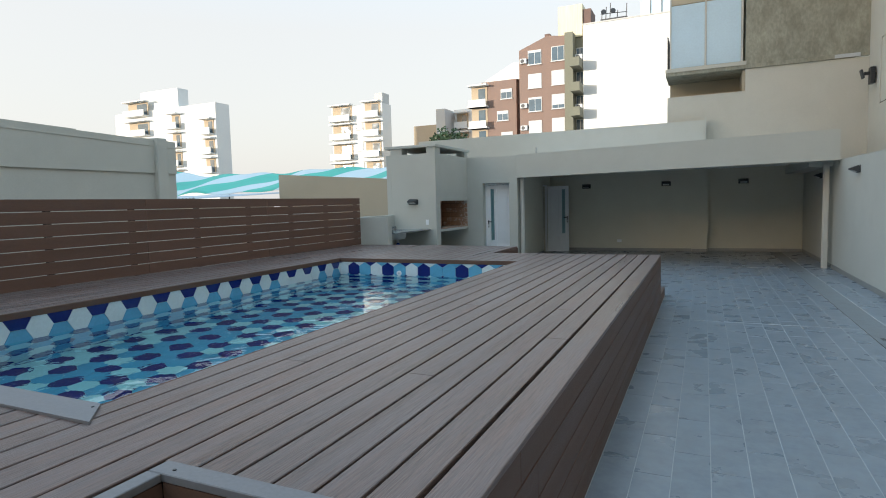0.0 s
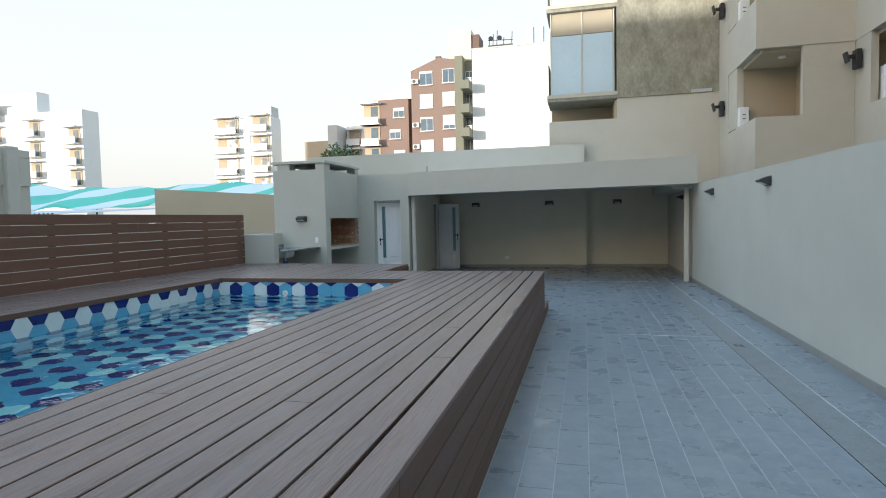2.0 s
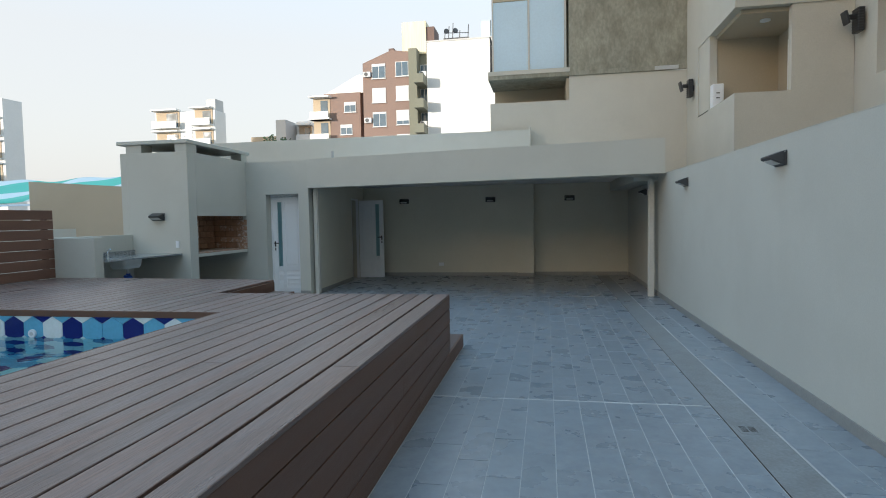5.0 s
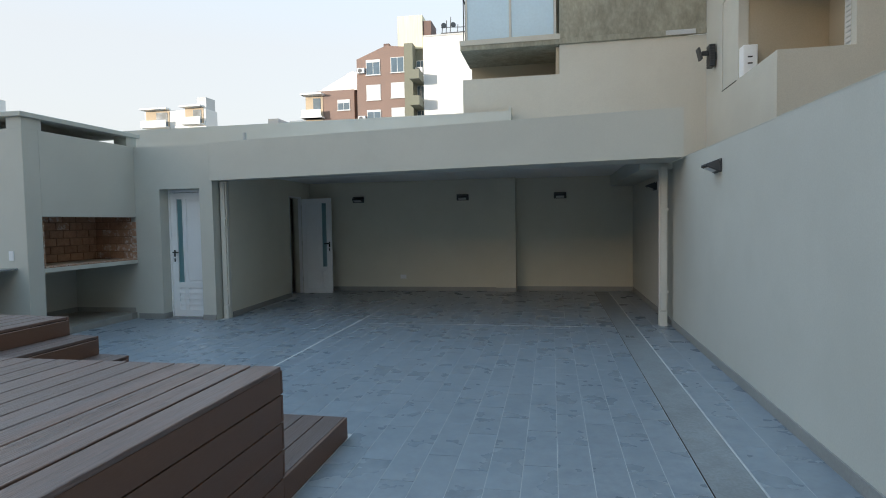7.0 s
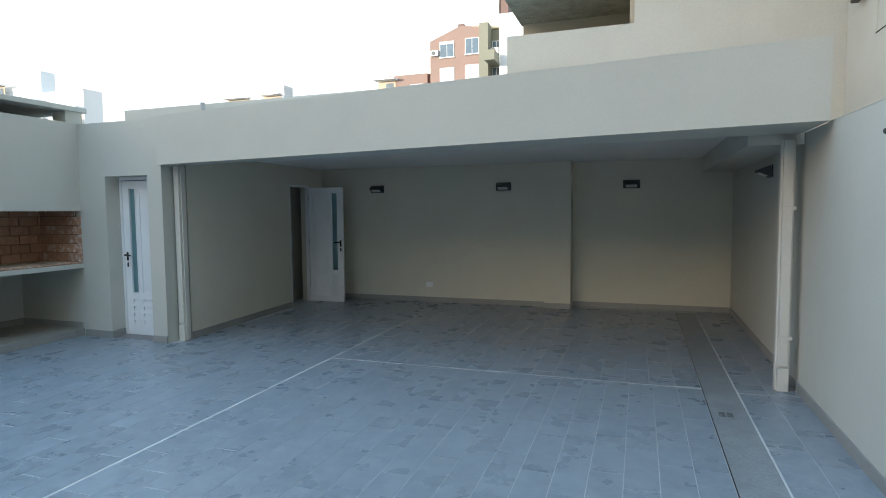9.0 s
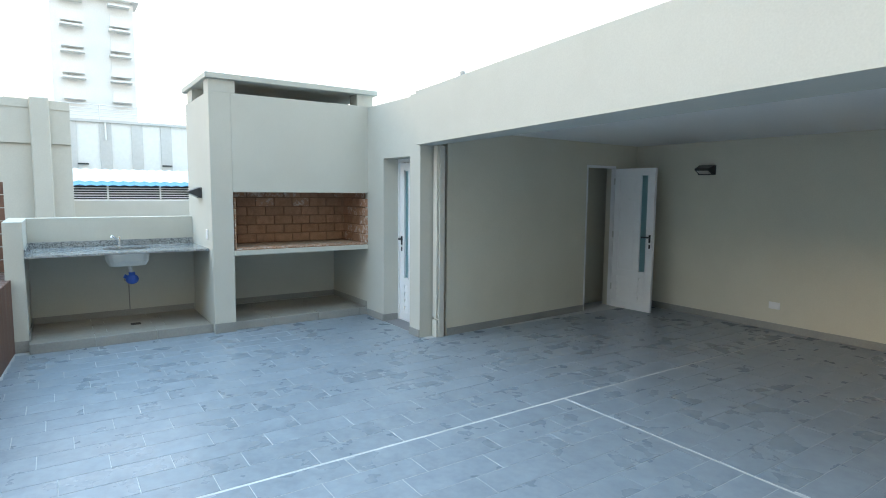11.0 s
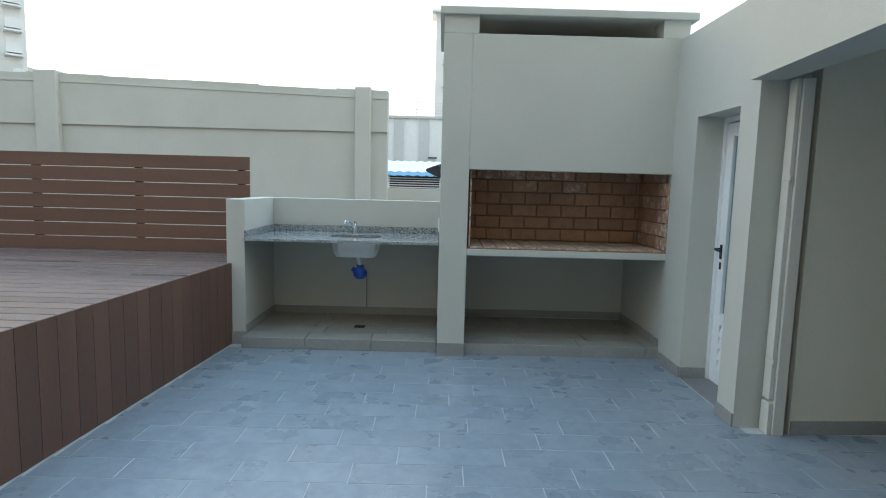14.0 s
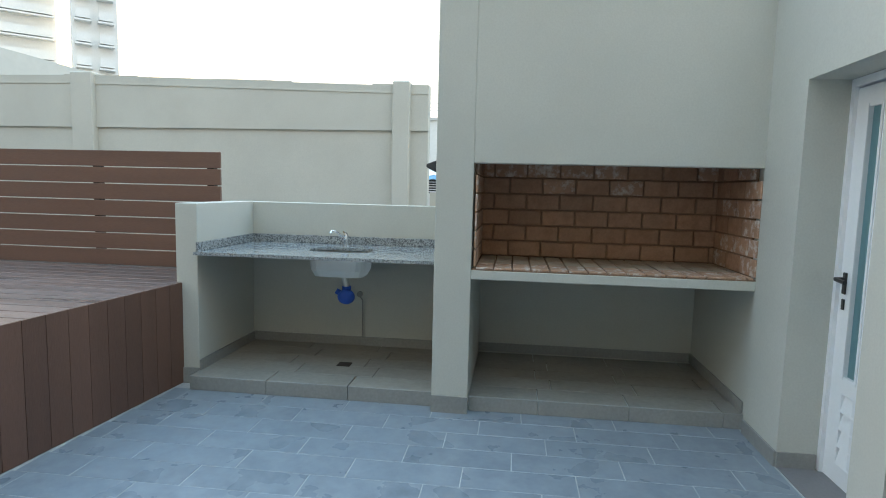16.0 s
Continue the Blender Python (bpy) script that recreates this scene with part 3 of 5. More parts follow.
NX, NY = 24, 48
grid = [[bm.verts.new((PW * a / NX, PL * b / NY, WATER_Z)) for b in range(NY + 1)] for a in range(NX + 1)]
for a in range(NX):
    for b in range(NY):
        bm.faces.new((grid[a][b], grid[a + 1][b], grid[a + 1][b + 1], grid[a][b + 1]))
wob = part("pool_water", bm, M_WATER)
wob.matrix_basis = Matrix.Translation((X0, Y0, 0))
tagged(wob, "clear rippled turquoise pool water", "water", kind="structure")
wob.visible_shadow = False
for ux in (1.05, 2.45):
    ob = part("inlet_nozzle", tube([(ux, PL - 0.006, 0.525), (ux, PL - 0.022, 0.525)], 0.038, 20), M_WHITE, pool, "round white water inlet fitting")
    part("nozzle_eye", tube([(ux, PL - 0.0225, 0.525), (ux, PL - 0.028, 0.525)], 0.016, 14), M_STEEL, ob)

# ---- slatted fence on the deck ----
fence = thing("slatted_fence", FENCE_X, 5.0, DECK_Z, label="brown composite slatted privacy fence on the deck edge", category="fence")
FE = 11.18 - 5.0
FY = [-5.4, -2.35, 0.7, 3.05, FE]
hgt, n = 0.965, 7
for k in range(n):
    z0 = 0.006 + k * hgt / n
    y = -7.3
    cuts = [-7.3, -4.4, -1.55, 0.6 + 0.55, 3.4, FE]
    for a, b in zip(cuts, cuts[1:]):
        part("slat", box(-0.012, 0.012, a + 0.002, b - 0.002, z0, z0 + hgt / n - 0.008, 0.003), M_FENCE, fence)
y = FE - 0.10
while y > -7.2:
    part("post", box(-0.075, -0.013, y - 0.03, y + 0.03, -0.0, hgt - 0.01, 0.003), M_DARK, fence, "dark upright post behind the slats")
    y -= 1.02

# ---- barbecue ----
BX, BB = -5.765, -6.93   # front face, back
bbq = thing("barbecue", BX, 14.0, 0.0, label="built-in greige masonry barbecue with brick hearth, hood and log niche", category="barbecue")
# the whole is set out on a nominal brick module and fitted to its bay
BI = Matrix.Translation((-BX, 0.236 - 14.0, 0.0)) @ Matrix.Diagonal((1.0, 0.9856, 0.972, 1.0))


def bpart(name, bm, mat, label="", parent=None):
    bmesh.ops.transform(bm, matrix=BI, verts=bm.verts[:])
    return part(name, bm, mat, parent or bbq, label)


bpart("pier", box(BB, BX, 13.02, 13.26, 0.0, 2.79, 0.004), M_WALL)
bpart("back_wall", box(BB - 0.12, BB, 13.02, 15.06, 0.0, 2.79), M_WALL)
bpart("end_wall", box(BB, BX - 0.012, 15.002, 15.10, 0.0, 2.79), M_WALL)
bpart("hood_front", box(BX - 0.10, BX, 13.26, 15.0, 1.655, 2.79, 0.004), M_WALL)
bpart("hearth_slab", box(BB, BX, 13.26, 15.0, 0.905, 0.965, 0.004), M_WALL)
for y0, y1 in ((13.02, 13.31), (14.84, 15.06)):
    bpart("cap_stub", box(BX - 0.22, BX, y0, y1, 2.79, 2.935), M_WALL)
    bpart("cap_stub", box(BB, BB + 0.3, y0, y1, 2.79, 2.935), M_WALL)
bpart("cap_slab", box(BB - 0.16, BX + 0.03, 12.985, 15.12, 2.935, 3.0, 0.006), M_WALL, "flat greige chimney cap slab")
bpart("flue_lip", box(BX - 0.5, BX - 0.10, 13.26, 15.0, 1.9, 1.93), M_MORTAR)
# niche plinth
bpart("plinth", box(BB, BX - 0.07, 13.26, 15.0, 0.0, 0.088), M_GROUT)
for i, (a, b) in enumerate(((13.265, 13.72), (13.724, 14.30), (14.304, 14.88), (14.884, 14.998))):
    bpart("plinth_tile", box(BX - 0.072, BX - 0.058, a, b, 0.0, 0.099, 0.002), M_SKIRT)
    for k in range(5):
        x1 = BX - 0.074 - k * 0.21
        bpart("plinth_tile", box(max(BB, x1 - 0.206), x1, a + 0.1 * (k % 2) * (i > 0), b + 0.1 * (k % 2) * (i < 3) - 0.004, 0.088, 0.099, 0.002), M_DUSTY)
bpart("skirting", box(BB, BB + 0.012, 13.26, 15.0, 0.10, 0.175), M_SKIRT)
bpart("skirting", box(BB + 0.012, BX - 0.08, 14.99, 15.001, 0.10, 0.175), M_SKIRT)
bpart("skirting", box(BX + 0.001, BX + 0.012, 13.02, 13.262, 0.0, 0.115), M_SKIRT)
# bricks of the hearth: back, two sides, floor
HB = -6.50
bpart("hearth_back", box(BB, HB - 0.02, 13.262, 14.998, 0.97, 1.9), M_MORTAR, "brown mortar between the bricks")
bpart("hearth_cheek", box(HB - 0.02, BX - 0.10, 13.262, 13.275, 0.97, 1.75), M_MORTAR)
bpart("hearth_cheek", box(HB - 0.02, BX - 0.10, 14.985, 14.998, 0.97, 1.75), M_MORTAR)
bpart("hearth_bed", box(HB - 0.02, BX - 0.003, 13.262, 14.998, 0.966, 0.972), M_MORTAR)
BL, BH, J = 0.232, 0.108, 0.012
rng = random.Random(11)
for r in range(6):
    z0 = 0.99 + r * (BH + J)
    z1 = min(z0 + BH, 1.72)
    y = 13.275 - (BL / 2 + 0.03 if r % 2 else 0.03)
    while y < 14.985:
        a, b = max(y, 13.277), min(y + BL, 14.983)
        if b - a > 0.03:
            pale = (r in (4, 5) and 13.55 < a < 14.25 and rng.random() < 0.85) or (r == 5 and (a < 13.4 or a > 14.8))
            bpart("brick", box(HB - 0.02, HB + rng.uniform(0, 0.003), a, b, z0, z1, 0.004), M_BRICKPALE if pale else M_BRICK)
        y += BL + J
    for side, (ya, yb) in enumerate(((13.275, 13.287), (14.973, 14.985))):
        x = HB + 0.012 + (BL / 2 if r % 2 else 0)
        if r % 2:
            bpart("brick", box(HB + 0.006, x - J, ya, yb, z0, z1, 0.003), M_BRICK)
        while x < BX - 0.03:
            e = min(x + BL, BX - 0.004)
            if z1 <= 1.652 or e < BX - 0.105:
                bpart("brick", box(x, e, ya, yb, z0, z1, 0.003), M_BRICKPALE if (e > BX - 0.15 or rng.random() < 0.25) else M_BRICK)
            else:
                bpart("brick", box(x, BX - 0.105, ya, yb, z0, z1, 0.003), M_BRICKPALE)
            x += BL + J
y = 13.29
while y < 14.97:
    x = HB + 0.01
    e = min(y + 0.108, 14.972)
    while x < BX - 0.02:
        bpart("hearth_brick", box(x, min(x + BL, BX - 0.002), y, e, 0.9725, 0.984 + rng.uniform(0, 0.003), 0.003), M_BRICKPALE if x + BL > BX - 0.03 else M_HEARTH)
        x += BL + J
    y = e + 0.010

# ---- sink counter ----
structure("wall_counter_back", box(-6.99, -6.87, 11.18, 13.068, 0.0, 1.30, 0.004), M_WALL, "low greige wall behind the sink counter", "wall")
structure("wall_counter_side", box(-6.868, -5.98, 11.182, 11.345, 0.0, 1.302, 0.004), M_WALL, "low greige stub wall beside the sink counter", "wall")
structure("counter_plinth", box(-6.868, -5.86, 11.345, 13.063, 0.0, 0.088), M_GROUT, "tiled plinth below the sink counter", "plinth")
plinth = bpy.data.objects["counter_plinth"]
for i, (a, b) in enumerate(((11.347, 11.905), (11.909, 12.485), (12.489, 13.060))):
    part("plinth_tile", box(-5.858, -5.846, a, b, 0.0, 0.099, 0.002), M_SKIRT, plinth)
    for k in range(5):
        x1 = -5.86 - k * 0.21
        part("plinth_tile", box(max(-6.866, x1 - 0.206), x1, a + 0.12 * (k % 2) * (i > 0), b + 0.12 * (k % 2) * (i < 2) - 0.003, 0.0885, 0.099, 0.002), M_DUSTY, plinth)
baseboard([(-6.869, 13.055), (-6.869, 11.355)], 0.099, 0.075)
baseboard([(-6.86, 11.3455), (-5.98, 11.3455)], 0.099, 0.075)
baseboard([(-5.979, 11.345), (-5.979, 11.182)], 0.0, 0.115)
counter = thing("sink_counter", -6.385, 12.195, 0.965, label="speckled grey granite counter with an inset steel sink", category="counter")


def ring_slab(x0, x1, y0, y1, z0, z1, cx, cy, rx, ry, seg=40):
    """A slab with a rounded opening."""
    bm = bmesh.new()
    inner, outer = [], []
    for k in range(seg):
        a = 2 * math.pi * k / seg
        ca, sa = math.cos(a), math.sin(a)
        p = 4.0
        s = 1.0 / (abs(ca) ** p + abs(sa) ** p) ** (1 / p)
        inner.append((cx + rx * ca * s, cy + ry * sa * s))
        q = min(((x1 if ca > 0 else x0) - cx) / ca if abs(ca) > 1e-6 else 1e9, ((y1 if sa > 0 else y0) - cy) / sa if abs(sa) > 1e-6 else 1e9)
        outer.append((cx + q * ca, cy + q * sa))
    for cx2, cy2 in ((x0, y0), (x0, y1), (x1, y0), (x1, y1)):
        j = min(range(seg), key=lambda k: math.hypot(outer[k][0] - cx2, outer[k][1] - cy2))
        outer[j] = (cx2, cy2)
    V = [[bm.verts.new((*p, z)) for p in ps] for ps, z in ((inner, z0), (outer, z0), (outer, z1), (inner, z1))]
    for A, Bq in zip(V, V[1:] + V[:1]):
        for k in range(seg):
            bm.faces.new((A[k], A[(k + 1) % seg], Bq[(k + 1) % seg], Bq[k]))
    bmesh.ops.recalc_face_normals(bm, faces=bm.faces[:])
    return bm


part("worktop", ring_slab(-0.465, 0.47, -0.845, 0.865, -0.022, 0.0, 0.0, 0.08, 0.16, 0.235), M_GRANITE, counter)
part("upstand", box(-0.467, -0.447, -0.845, 0.865, 0.0, 0.065, 0.002), M_GRANITE, counter)
part("upstand", box(-0.447, 0.43, -0.848, -0.830, 0.0, 0.065, 0.002), M_GRANITE, counter)
bm = bmesh.new()
prof = [(0.172, 0.247, -0.0225), (0.162, 0.225, -0.03), (0.155, 0.21, -0.14), (0.13, 0.185, -0.19), (0.03, 0.03, -0.195)]
rings = []
for rx, ry, z in prof:
    ring = []
    for k in range(40):
        a = 2 * math.pi * k / 40
        ca, sa = math.cos(a), math.sin(a)
        s = 1.0 / (abs(ca) ** 5 + abs(sa) ** 5) ** 0.2
        ring.append(bm.verts.new((rx * ca * s, 0.08 + ry * sa * s, z)))
    rings.append(ring)
for q, w in zip(rings, rings[1:]):
    for k in range(40):
        bm.faces.new((q[k], q[(k + 1) % 40], w[(k + 1) % 40], w[k]))
bm.faces.new(rings[-1])
bmesh.ops.solidify(bm, geom=bm.faces[:], thickness=0.003)
basin = part("basin", bm, M_STEEL, counter, "undermounted brushed steel basin")
part("drain_ring", tube([(0, 0.08, -0.196), (0, 0.08, -0.191)], 0.036, 18), M_CHROME, basin)
tap = part("tap", tube([(-0.29, 0.03, 0.0), (-0.29, 0.03, 0.012)], 0.028, 18), M_CHROME, counter, "small chrome mixer tap")
part("tap_body", tube([(-0.29, 0.03, 0.012), (-0.29, 0.03, 0.085)], 0.019, 14), M_CHROME, tap)
part("spout", tube([(-0.285, 0.028, 0.055), (-0.25, 0.0, 0.09), (-0.20, -0.03, 0.125), (-0.165, -0.05, 0.13), (-0.15, -0.058, 0.112)], 0.010, 10), M_CHROME, tap)
part("lever", tube([(-0.29, 0.03, 0.085), (-0.292, 0.032, 0.10), (-0.265, 0.03, 0.112), (-0.225, 0.027, 0.118)], 0.009, 8), M_CHROME, tap)
bm = tube([(0, 0.10, -0.198), (0, 0.12, -0.29)], 0.022, 14)
part("waste_pipe", bm, M_STEEL, counter, "short steel waste pipe under the basin")
bm = bmesh.new()
add_tube(bm, [(0.0, 0.12, -0.275), (0.0, 0.12, -0.302)], 0.034, 14)
bmesh.ops.create_uvsphere(bm, u_segments=16, v_segments=10, radius=0.062, matrix=Matrix.Translation((0.01, 0.12, -0.355)) @ Matrix.Diagonal((0.8, 1.1, 0.95, 1)))
add_tube(bm, [(0.0, 0.12, -0.292), (0.005, 0.12, -0.33)], 0.028, 12)
add_tube(bm, [(0.0, 0.07, -0.33), (0.0, 0.04, -0.315)], 0.022, 12)
part("trap", bm, M_BLUE, counter, "blue plastic bag wrapped round the drain trap")
part("wall_spigot", tube([(-0.47, 0.10, -0.42), (-0.45, 0.10, -0.42)], 0.025, 12), M_SKIRT, counter, "capped pipe stub on the wall")
part("hose", tube([(-0.46, 0.10, -0.44), (-0.455, 0.125, -0.47), (-0.455, 0.127, -0.80)], 0.006, 8), M_SKIRT, counter, "thin grey hose hanging on the wall")
part("floor_grate", box(0.03, 0.12, 0.08, 0.18, -0.868, -0.860, 0.002), M_DARK, counter, "small floor drain grate on the plinth")

# ---- doors ----
def door_leaf(parent, w, h, hinge_left=True, glass_left=True, louvre=True, glass_mat=None):
    """A white panelled leaf, x from 0 to w, front at y=0, going back to y=0.045."""
    st = 0.075
    gx0, gx1 = (0.105, 0.20) if glass_left else (w - 0.20, w - 0.105)
    px0, px1 = (0.27, w - 0.085) if glass_left else (0.085, w - 0.27)
    lo, mid, top = 0.10, 0.55, h - 0.10
    bm = bmesh.new()
    cuts = sorted([0, gx0, gx1, px0, px1, w])
    add_box(bm, 0, cuts[1], 0, 0.045, 0, h)
    add_box(bm, cuts[2], cuts[3], 0, 0.045, 0, h)
    add_box(bm, cuts[4], w, 0, 0.045, 0, h)
    for a, b, spans in ((cuts[1], cuts[2], 0), (cuts[3], cuts[4], 0)):
        add_box(bm, a, b, 0, 0.045, 0, lo)
        add_box(bm, a, b, 0, 0.045, mid - 0.09, mid)
        add_box(bm, a, b, 0, 0.045, top, h)
        add_box(bm, a, b, 0.0, 0.045, lo, mid - 0.09) if not louvre else None
    leaf = part("leaf", bm, M_WHITE, parent)
    part("glass_strip", box(gx0 - 0.002, gx1 + 0.002, 0.018, 0.026, mid - 0.005, top + 0.005), glass_mat or M_FROST, leaf, "narrow frosted glass strip")
    part("panel", box(px0 + 0.0, px1, 0.012, 0.033, mid, top, 0.0), M_WHITE, leaf)
    part("panel_field", box(px0 + 0.03, px1 - 0.03, 0.004, 0.013, mid + 0.03, top - 0.03, 0.004), M_WHITE, leaf)
    for a in (gx0 - 0.016, gx1):
        part("glazing_bead", box(a, a + 0.016, -0.006, 0.0, mid - 0.016, top + 0.016, 0.002), M_WHITE, leaf)
    if louvre:
        part("louvre_backing", box(cuts[1], cuts[4], 0.034, 0.044, lo, mid - 0.09), M_WHITE, leaf)
        n = 4
        for k in range(n):
            z = lo + 0.015 + k * (mid - 0.09 - lo) / n
            one = bmesh.new()
            add_box(one, cuts[1], cuts[4], -0.046, 0.046, -0.004, 0.004, 0.0, Matrix.Translation((0, 0.012, z + 0.028)) @ Matrix.Rotation(radians(77), 4, "X"))
            part("louvre_slat", one, M_WHITE, leaf)
    hx = 0.045 if glass_left else w - 0.045
    s = 1 if glass_left else -1
    hd = part("handle", box(hx - 0.014, hx + 0.014, -0.010, 0.0, 0.96, 1.07, 0.003), M_BLACK, leaf, "black lever handle")
    part("lever", tube([(hx, -0.01, 1.035), (hx, -0.05, 1.035), (hx + s * 0.02, -0.055, 1.035), (hx + s * 0.095, -0.055, 1.03)], 0.011, 8), M_BLACK, hd)
    part("keyhole", box(hx - 0.012, hx + 0.012, -0.007, -0.001, 0.88, 0.935, 0.002), M_BLACK, hd)
    return leaf


d1 = thing("door_1", -5.307, 15.228, 0.005, label="closed white panelled aluminium door with a narrow glass strip", category="door", kind="structure")
bm = bmesh.new()
add_box(bm, -0.0275, 0.0, -0.02, 0.05, 0.0, 2.028)
add_box(bm, 0.657, 0.696, -0.02, 0.05, 0.0, 2.028)
add_box(bm, 0.0, 0.657, -0.02, 0.05, 1.988, 2.028)
part("door_frame", bm, M_WHITE, d1)
door_leaf(d1, 0.653, 1.98, True, True)
structure("threshold", box(-5.334, -4.611, 15.01, 15.25, -0.006, 0.004), M_TRIM, "pale stone door threshold", "threshold")
# sheet close behind the glass: the room's gloom is put into its colour
structure("door_back_shade_sheet", box(-5.35, -4.59, 15.30, 15.34, 0.0, 2.10), M_DARK, "dark sheet standing in for the unlit store room", "wall")
d2 = thing("door_2", -4.455, 18.262, 0.005, 4.0, label="white panelled door standing wide open into the covered bay", category="door", kind="structure")
door_leaf(d2, 0.63, 1.975, True, False, True)
for z in (0.25, 1.0, 1.75):
    part("hinge", box(-0.016, 0.004, -0.012, 0.012, z, z + 0.09, 0.002), M_STEEL, d2, "steel hinge")
fr = thing("door_frame", -4.465, 17.66, 0.0, 2.75, label="white metal frame of the side doorway", category="frame", kind="structure")
part("jamb", box(-0.05, 0.018, 0.0, 0.035, 0.0, 2.018), M_WHITE, fr)
part("jamb", box(-0.05, 0.012, 0.625, 0.65, 0.0, 2.018), M_WHITE, fr)
part("head", box(-0.05, 0.018, 0.035, 0.625, 1.985, 2.018), M_WHITE, fr)

# ---- posts of the bay ----
def steel_post(x, y, w, label):
    p = thing("steel_post", x, y, 0.0, label=label, category="post", group="bay posts")
    part("shaft", box(0, w, 0, 0.07, 0.0, 2.135, 0.004), M_POST, p)
    part("guide_rail", box(w * 0.15, w * 0.85, -0.03, -0.002, 0.22, 2.135, 0.003), M_POST, p)
    part("base_shoe", box(w * 0.1, w * 0.9, -0.03, -0.002, 0.0, 0.20, 0.003), M_POST, p)
    for z in (0.45, 1.55):
        part("bracket", box(w * 0.25, w * 1.06, -0.036, -0.031, z, z + 0.03, 0.001), M_POST, p)
    return p


steel_post(2.10, 15.07, 0.11, "cream painted steel post beside the boundary wall")
steel_post(-4.375, 15.135, 0.105, "cream painted steel post beside the door pier")


# ---- lamps, sockets ----
def wedge_lamp(x, y, z, rz, label="dark grey wedge-shaped outdoor wall lamp"):
    """Back plate on the wall, visor leaning out: local -y points away from the wall."""
    p = thing("wall_lamp", x, y, z, rz, label=label, category="wall lamp", group="wedge wall lamps")
    part("back_plate", box(-0.125, 0.125, -0.014, 0.0, -0.065, 0.065, 0.006), M_GREYLAMP, p)
    bm = bmesh.new()
    a = [bm.verts.new(q) for q in ((-0.115, -0.014, 0.062), (0.115, -0.014, 0.062), (0.10, -0.135, 0.018), (-0.10, -0.135, 0.018))]
    b = [bm.verts.new(q) for q in ((-0.115, -0.014, -0.06), (0.115, -0.014, -0.06), (0.10, -0.135, -0.004), (-0.10, -0.135, -0.004))]
    bm.faces.new(a)
    bm.faces.new(b[::-1])
    for k in range(4):
        bm.faces.new((a[k], b[k], b[(k + 1) % 4], a[(k + 1) % 4]))
    bmesh.ops.recalc_face_normals(bm, faces=bm.faces[:])
    bmesh.ops.bevel(bm, geom=bm.edges[:], offset=0.004, segments=1, affect="EDGES")
    body = part("body", bm, M_GREYLAMP, p)
    one = bmesh.new()
    add_box(one, -0.08, 0.08, -0.045, 0.038, -0.003, 0.003, 0.0, Matrix.Translation((0, -0.074, -0.0335)) @ Matrix.Rotation(radians(-24.8), 4, "X"))
    part("lens", one, M_FROSTLAMP, body, "milky glass lens")
    part("screw", tube([(0.113, -0.014, 0.05), (0.113, -0.019, 0.05)], 0.006, 8), M_STEEL, p)
    return p


M_FROSTLAMP = material("milky_lamp_glass", (0.55, 0.56, 0.55), 0.25, vary=0.05, bump=0.0)
for y in (5.6, 9.56, 12.97, 16.4):
    wedge_lamp(WALL_X - 0.001, y, 1.95, -90)
for x, y in ((-3.38, 18.779), (-1.12, 18.779), (0.86, 18.949)):
    wedge_lamp(x, y, 1.95, 0)
wedge_lamp(-6.35, 13.066, 1.60, 0)


def wall_plate(x, y, z, rz, w, h, label):
    p = thing("wall_socket", x, y, z, rz, label=label, category="socket")
    part("plate", box(-w / 2, w / 2, -0.010, 0.0, -h / 2, h / 2, 0.003), M_WHITE, p)
    for dx in (-0.2, 0.2):
        part("insert", box(dx * w - w * 0.14, dx * w + w * 0.14, -0.013, -0.0105, -h * 0.28, h * 0.28, 0.001), M_WHITE, p)
    return p


wall_plate(-2.42, 18.779, 0.30, 0, 0.13, 0.085, "white double wall socket on the rear wall")
wall_plate(-6.0, 13.066, 1.12, 0, 0.07, 0.12, "white upright wall switch on the barbecue side")

# ---- channel drain ----
M_CHANNEL = material("worn_cement_channel", (0.24, 0.255, 0.265), 0.55, vary=0.25, big=2.5, fine=50, bump=0.15, coords="World", stain=(0.16, 0.165, 0.165), stain_amount=0.6)
drain = thing("channel_drain", 1.655, 8.0, 0.0, label="shallow cement drain channel along the boundary wall", category="drain")
part("bed", box(-0.135, 0.135, -10.4, 10.8, -0.02, -0.0012), M_CHANNEL, drain)
# shadow at the channel's step, put in as a dark strip
part("edge_strip", box(-0.141, -0.133, -10.4, 10.8, -0.02, -0.0005), M_DARK, drain, "dark strip drawn as the shadow line along the channel")
part("edge_strip", box(0.130, 0.140, -10.4, 10.8, -0.02, 0.002), M_GROUT, drain, "pale edge strip of the channel")
for y in (0.30, 6.3):
    g = part("grate", box(-0.10, 0.04, y - 0.09, y + 0.09, -0.0012, 0.001, 0.0), M_CHANNEL, drain, "square slotted drain grate")
    for k in range(5):
        for s in (-0.028, 0.028):
            part("slot", box(s - 0.052, s - 0.008, y - 0.05 + k * 0.022, y - 0.04 + k * 0.022, 0.0011, 0.0018), M_DARK, g)

# ---- apartment block along the boundary wall, stepped in plan ----
M_FLAT = material("beige_recess_paint", (0.46, 0.40, 0.30), 0.8, vary=0.08, big=1.0, fine=60, bump=0.1, coords="World")
# opaque milky panes; the sky's blue reflection is put into the base colour
M_MILKY = material("milky_sky_tinted_glass", (0.55, 0.70, 0.80), 0.05, vary=0.06, big=1.2, fine=20, bump=0.0, coords="World")
block = thing("apartment_block", 3.65, 15.5, 0.0, label="greige rendered apartment block with recessed corner balconies", category="building")
KI = Matrix.Translation((-3.65, -15.5, 0.0))


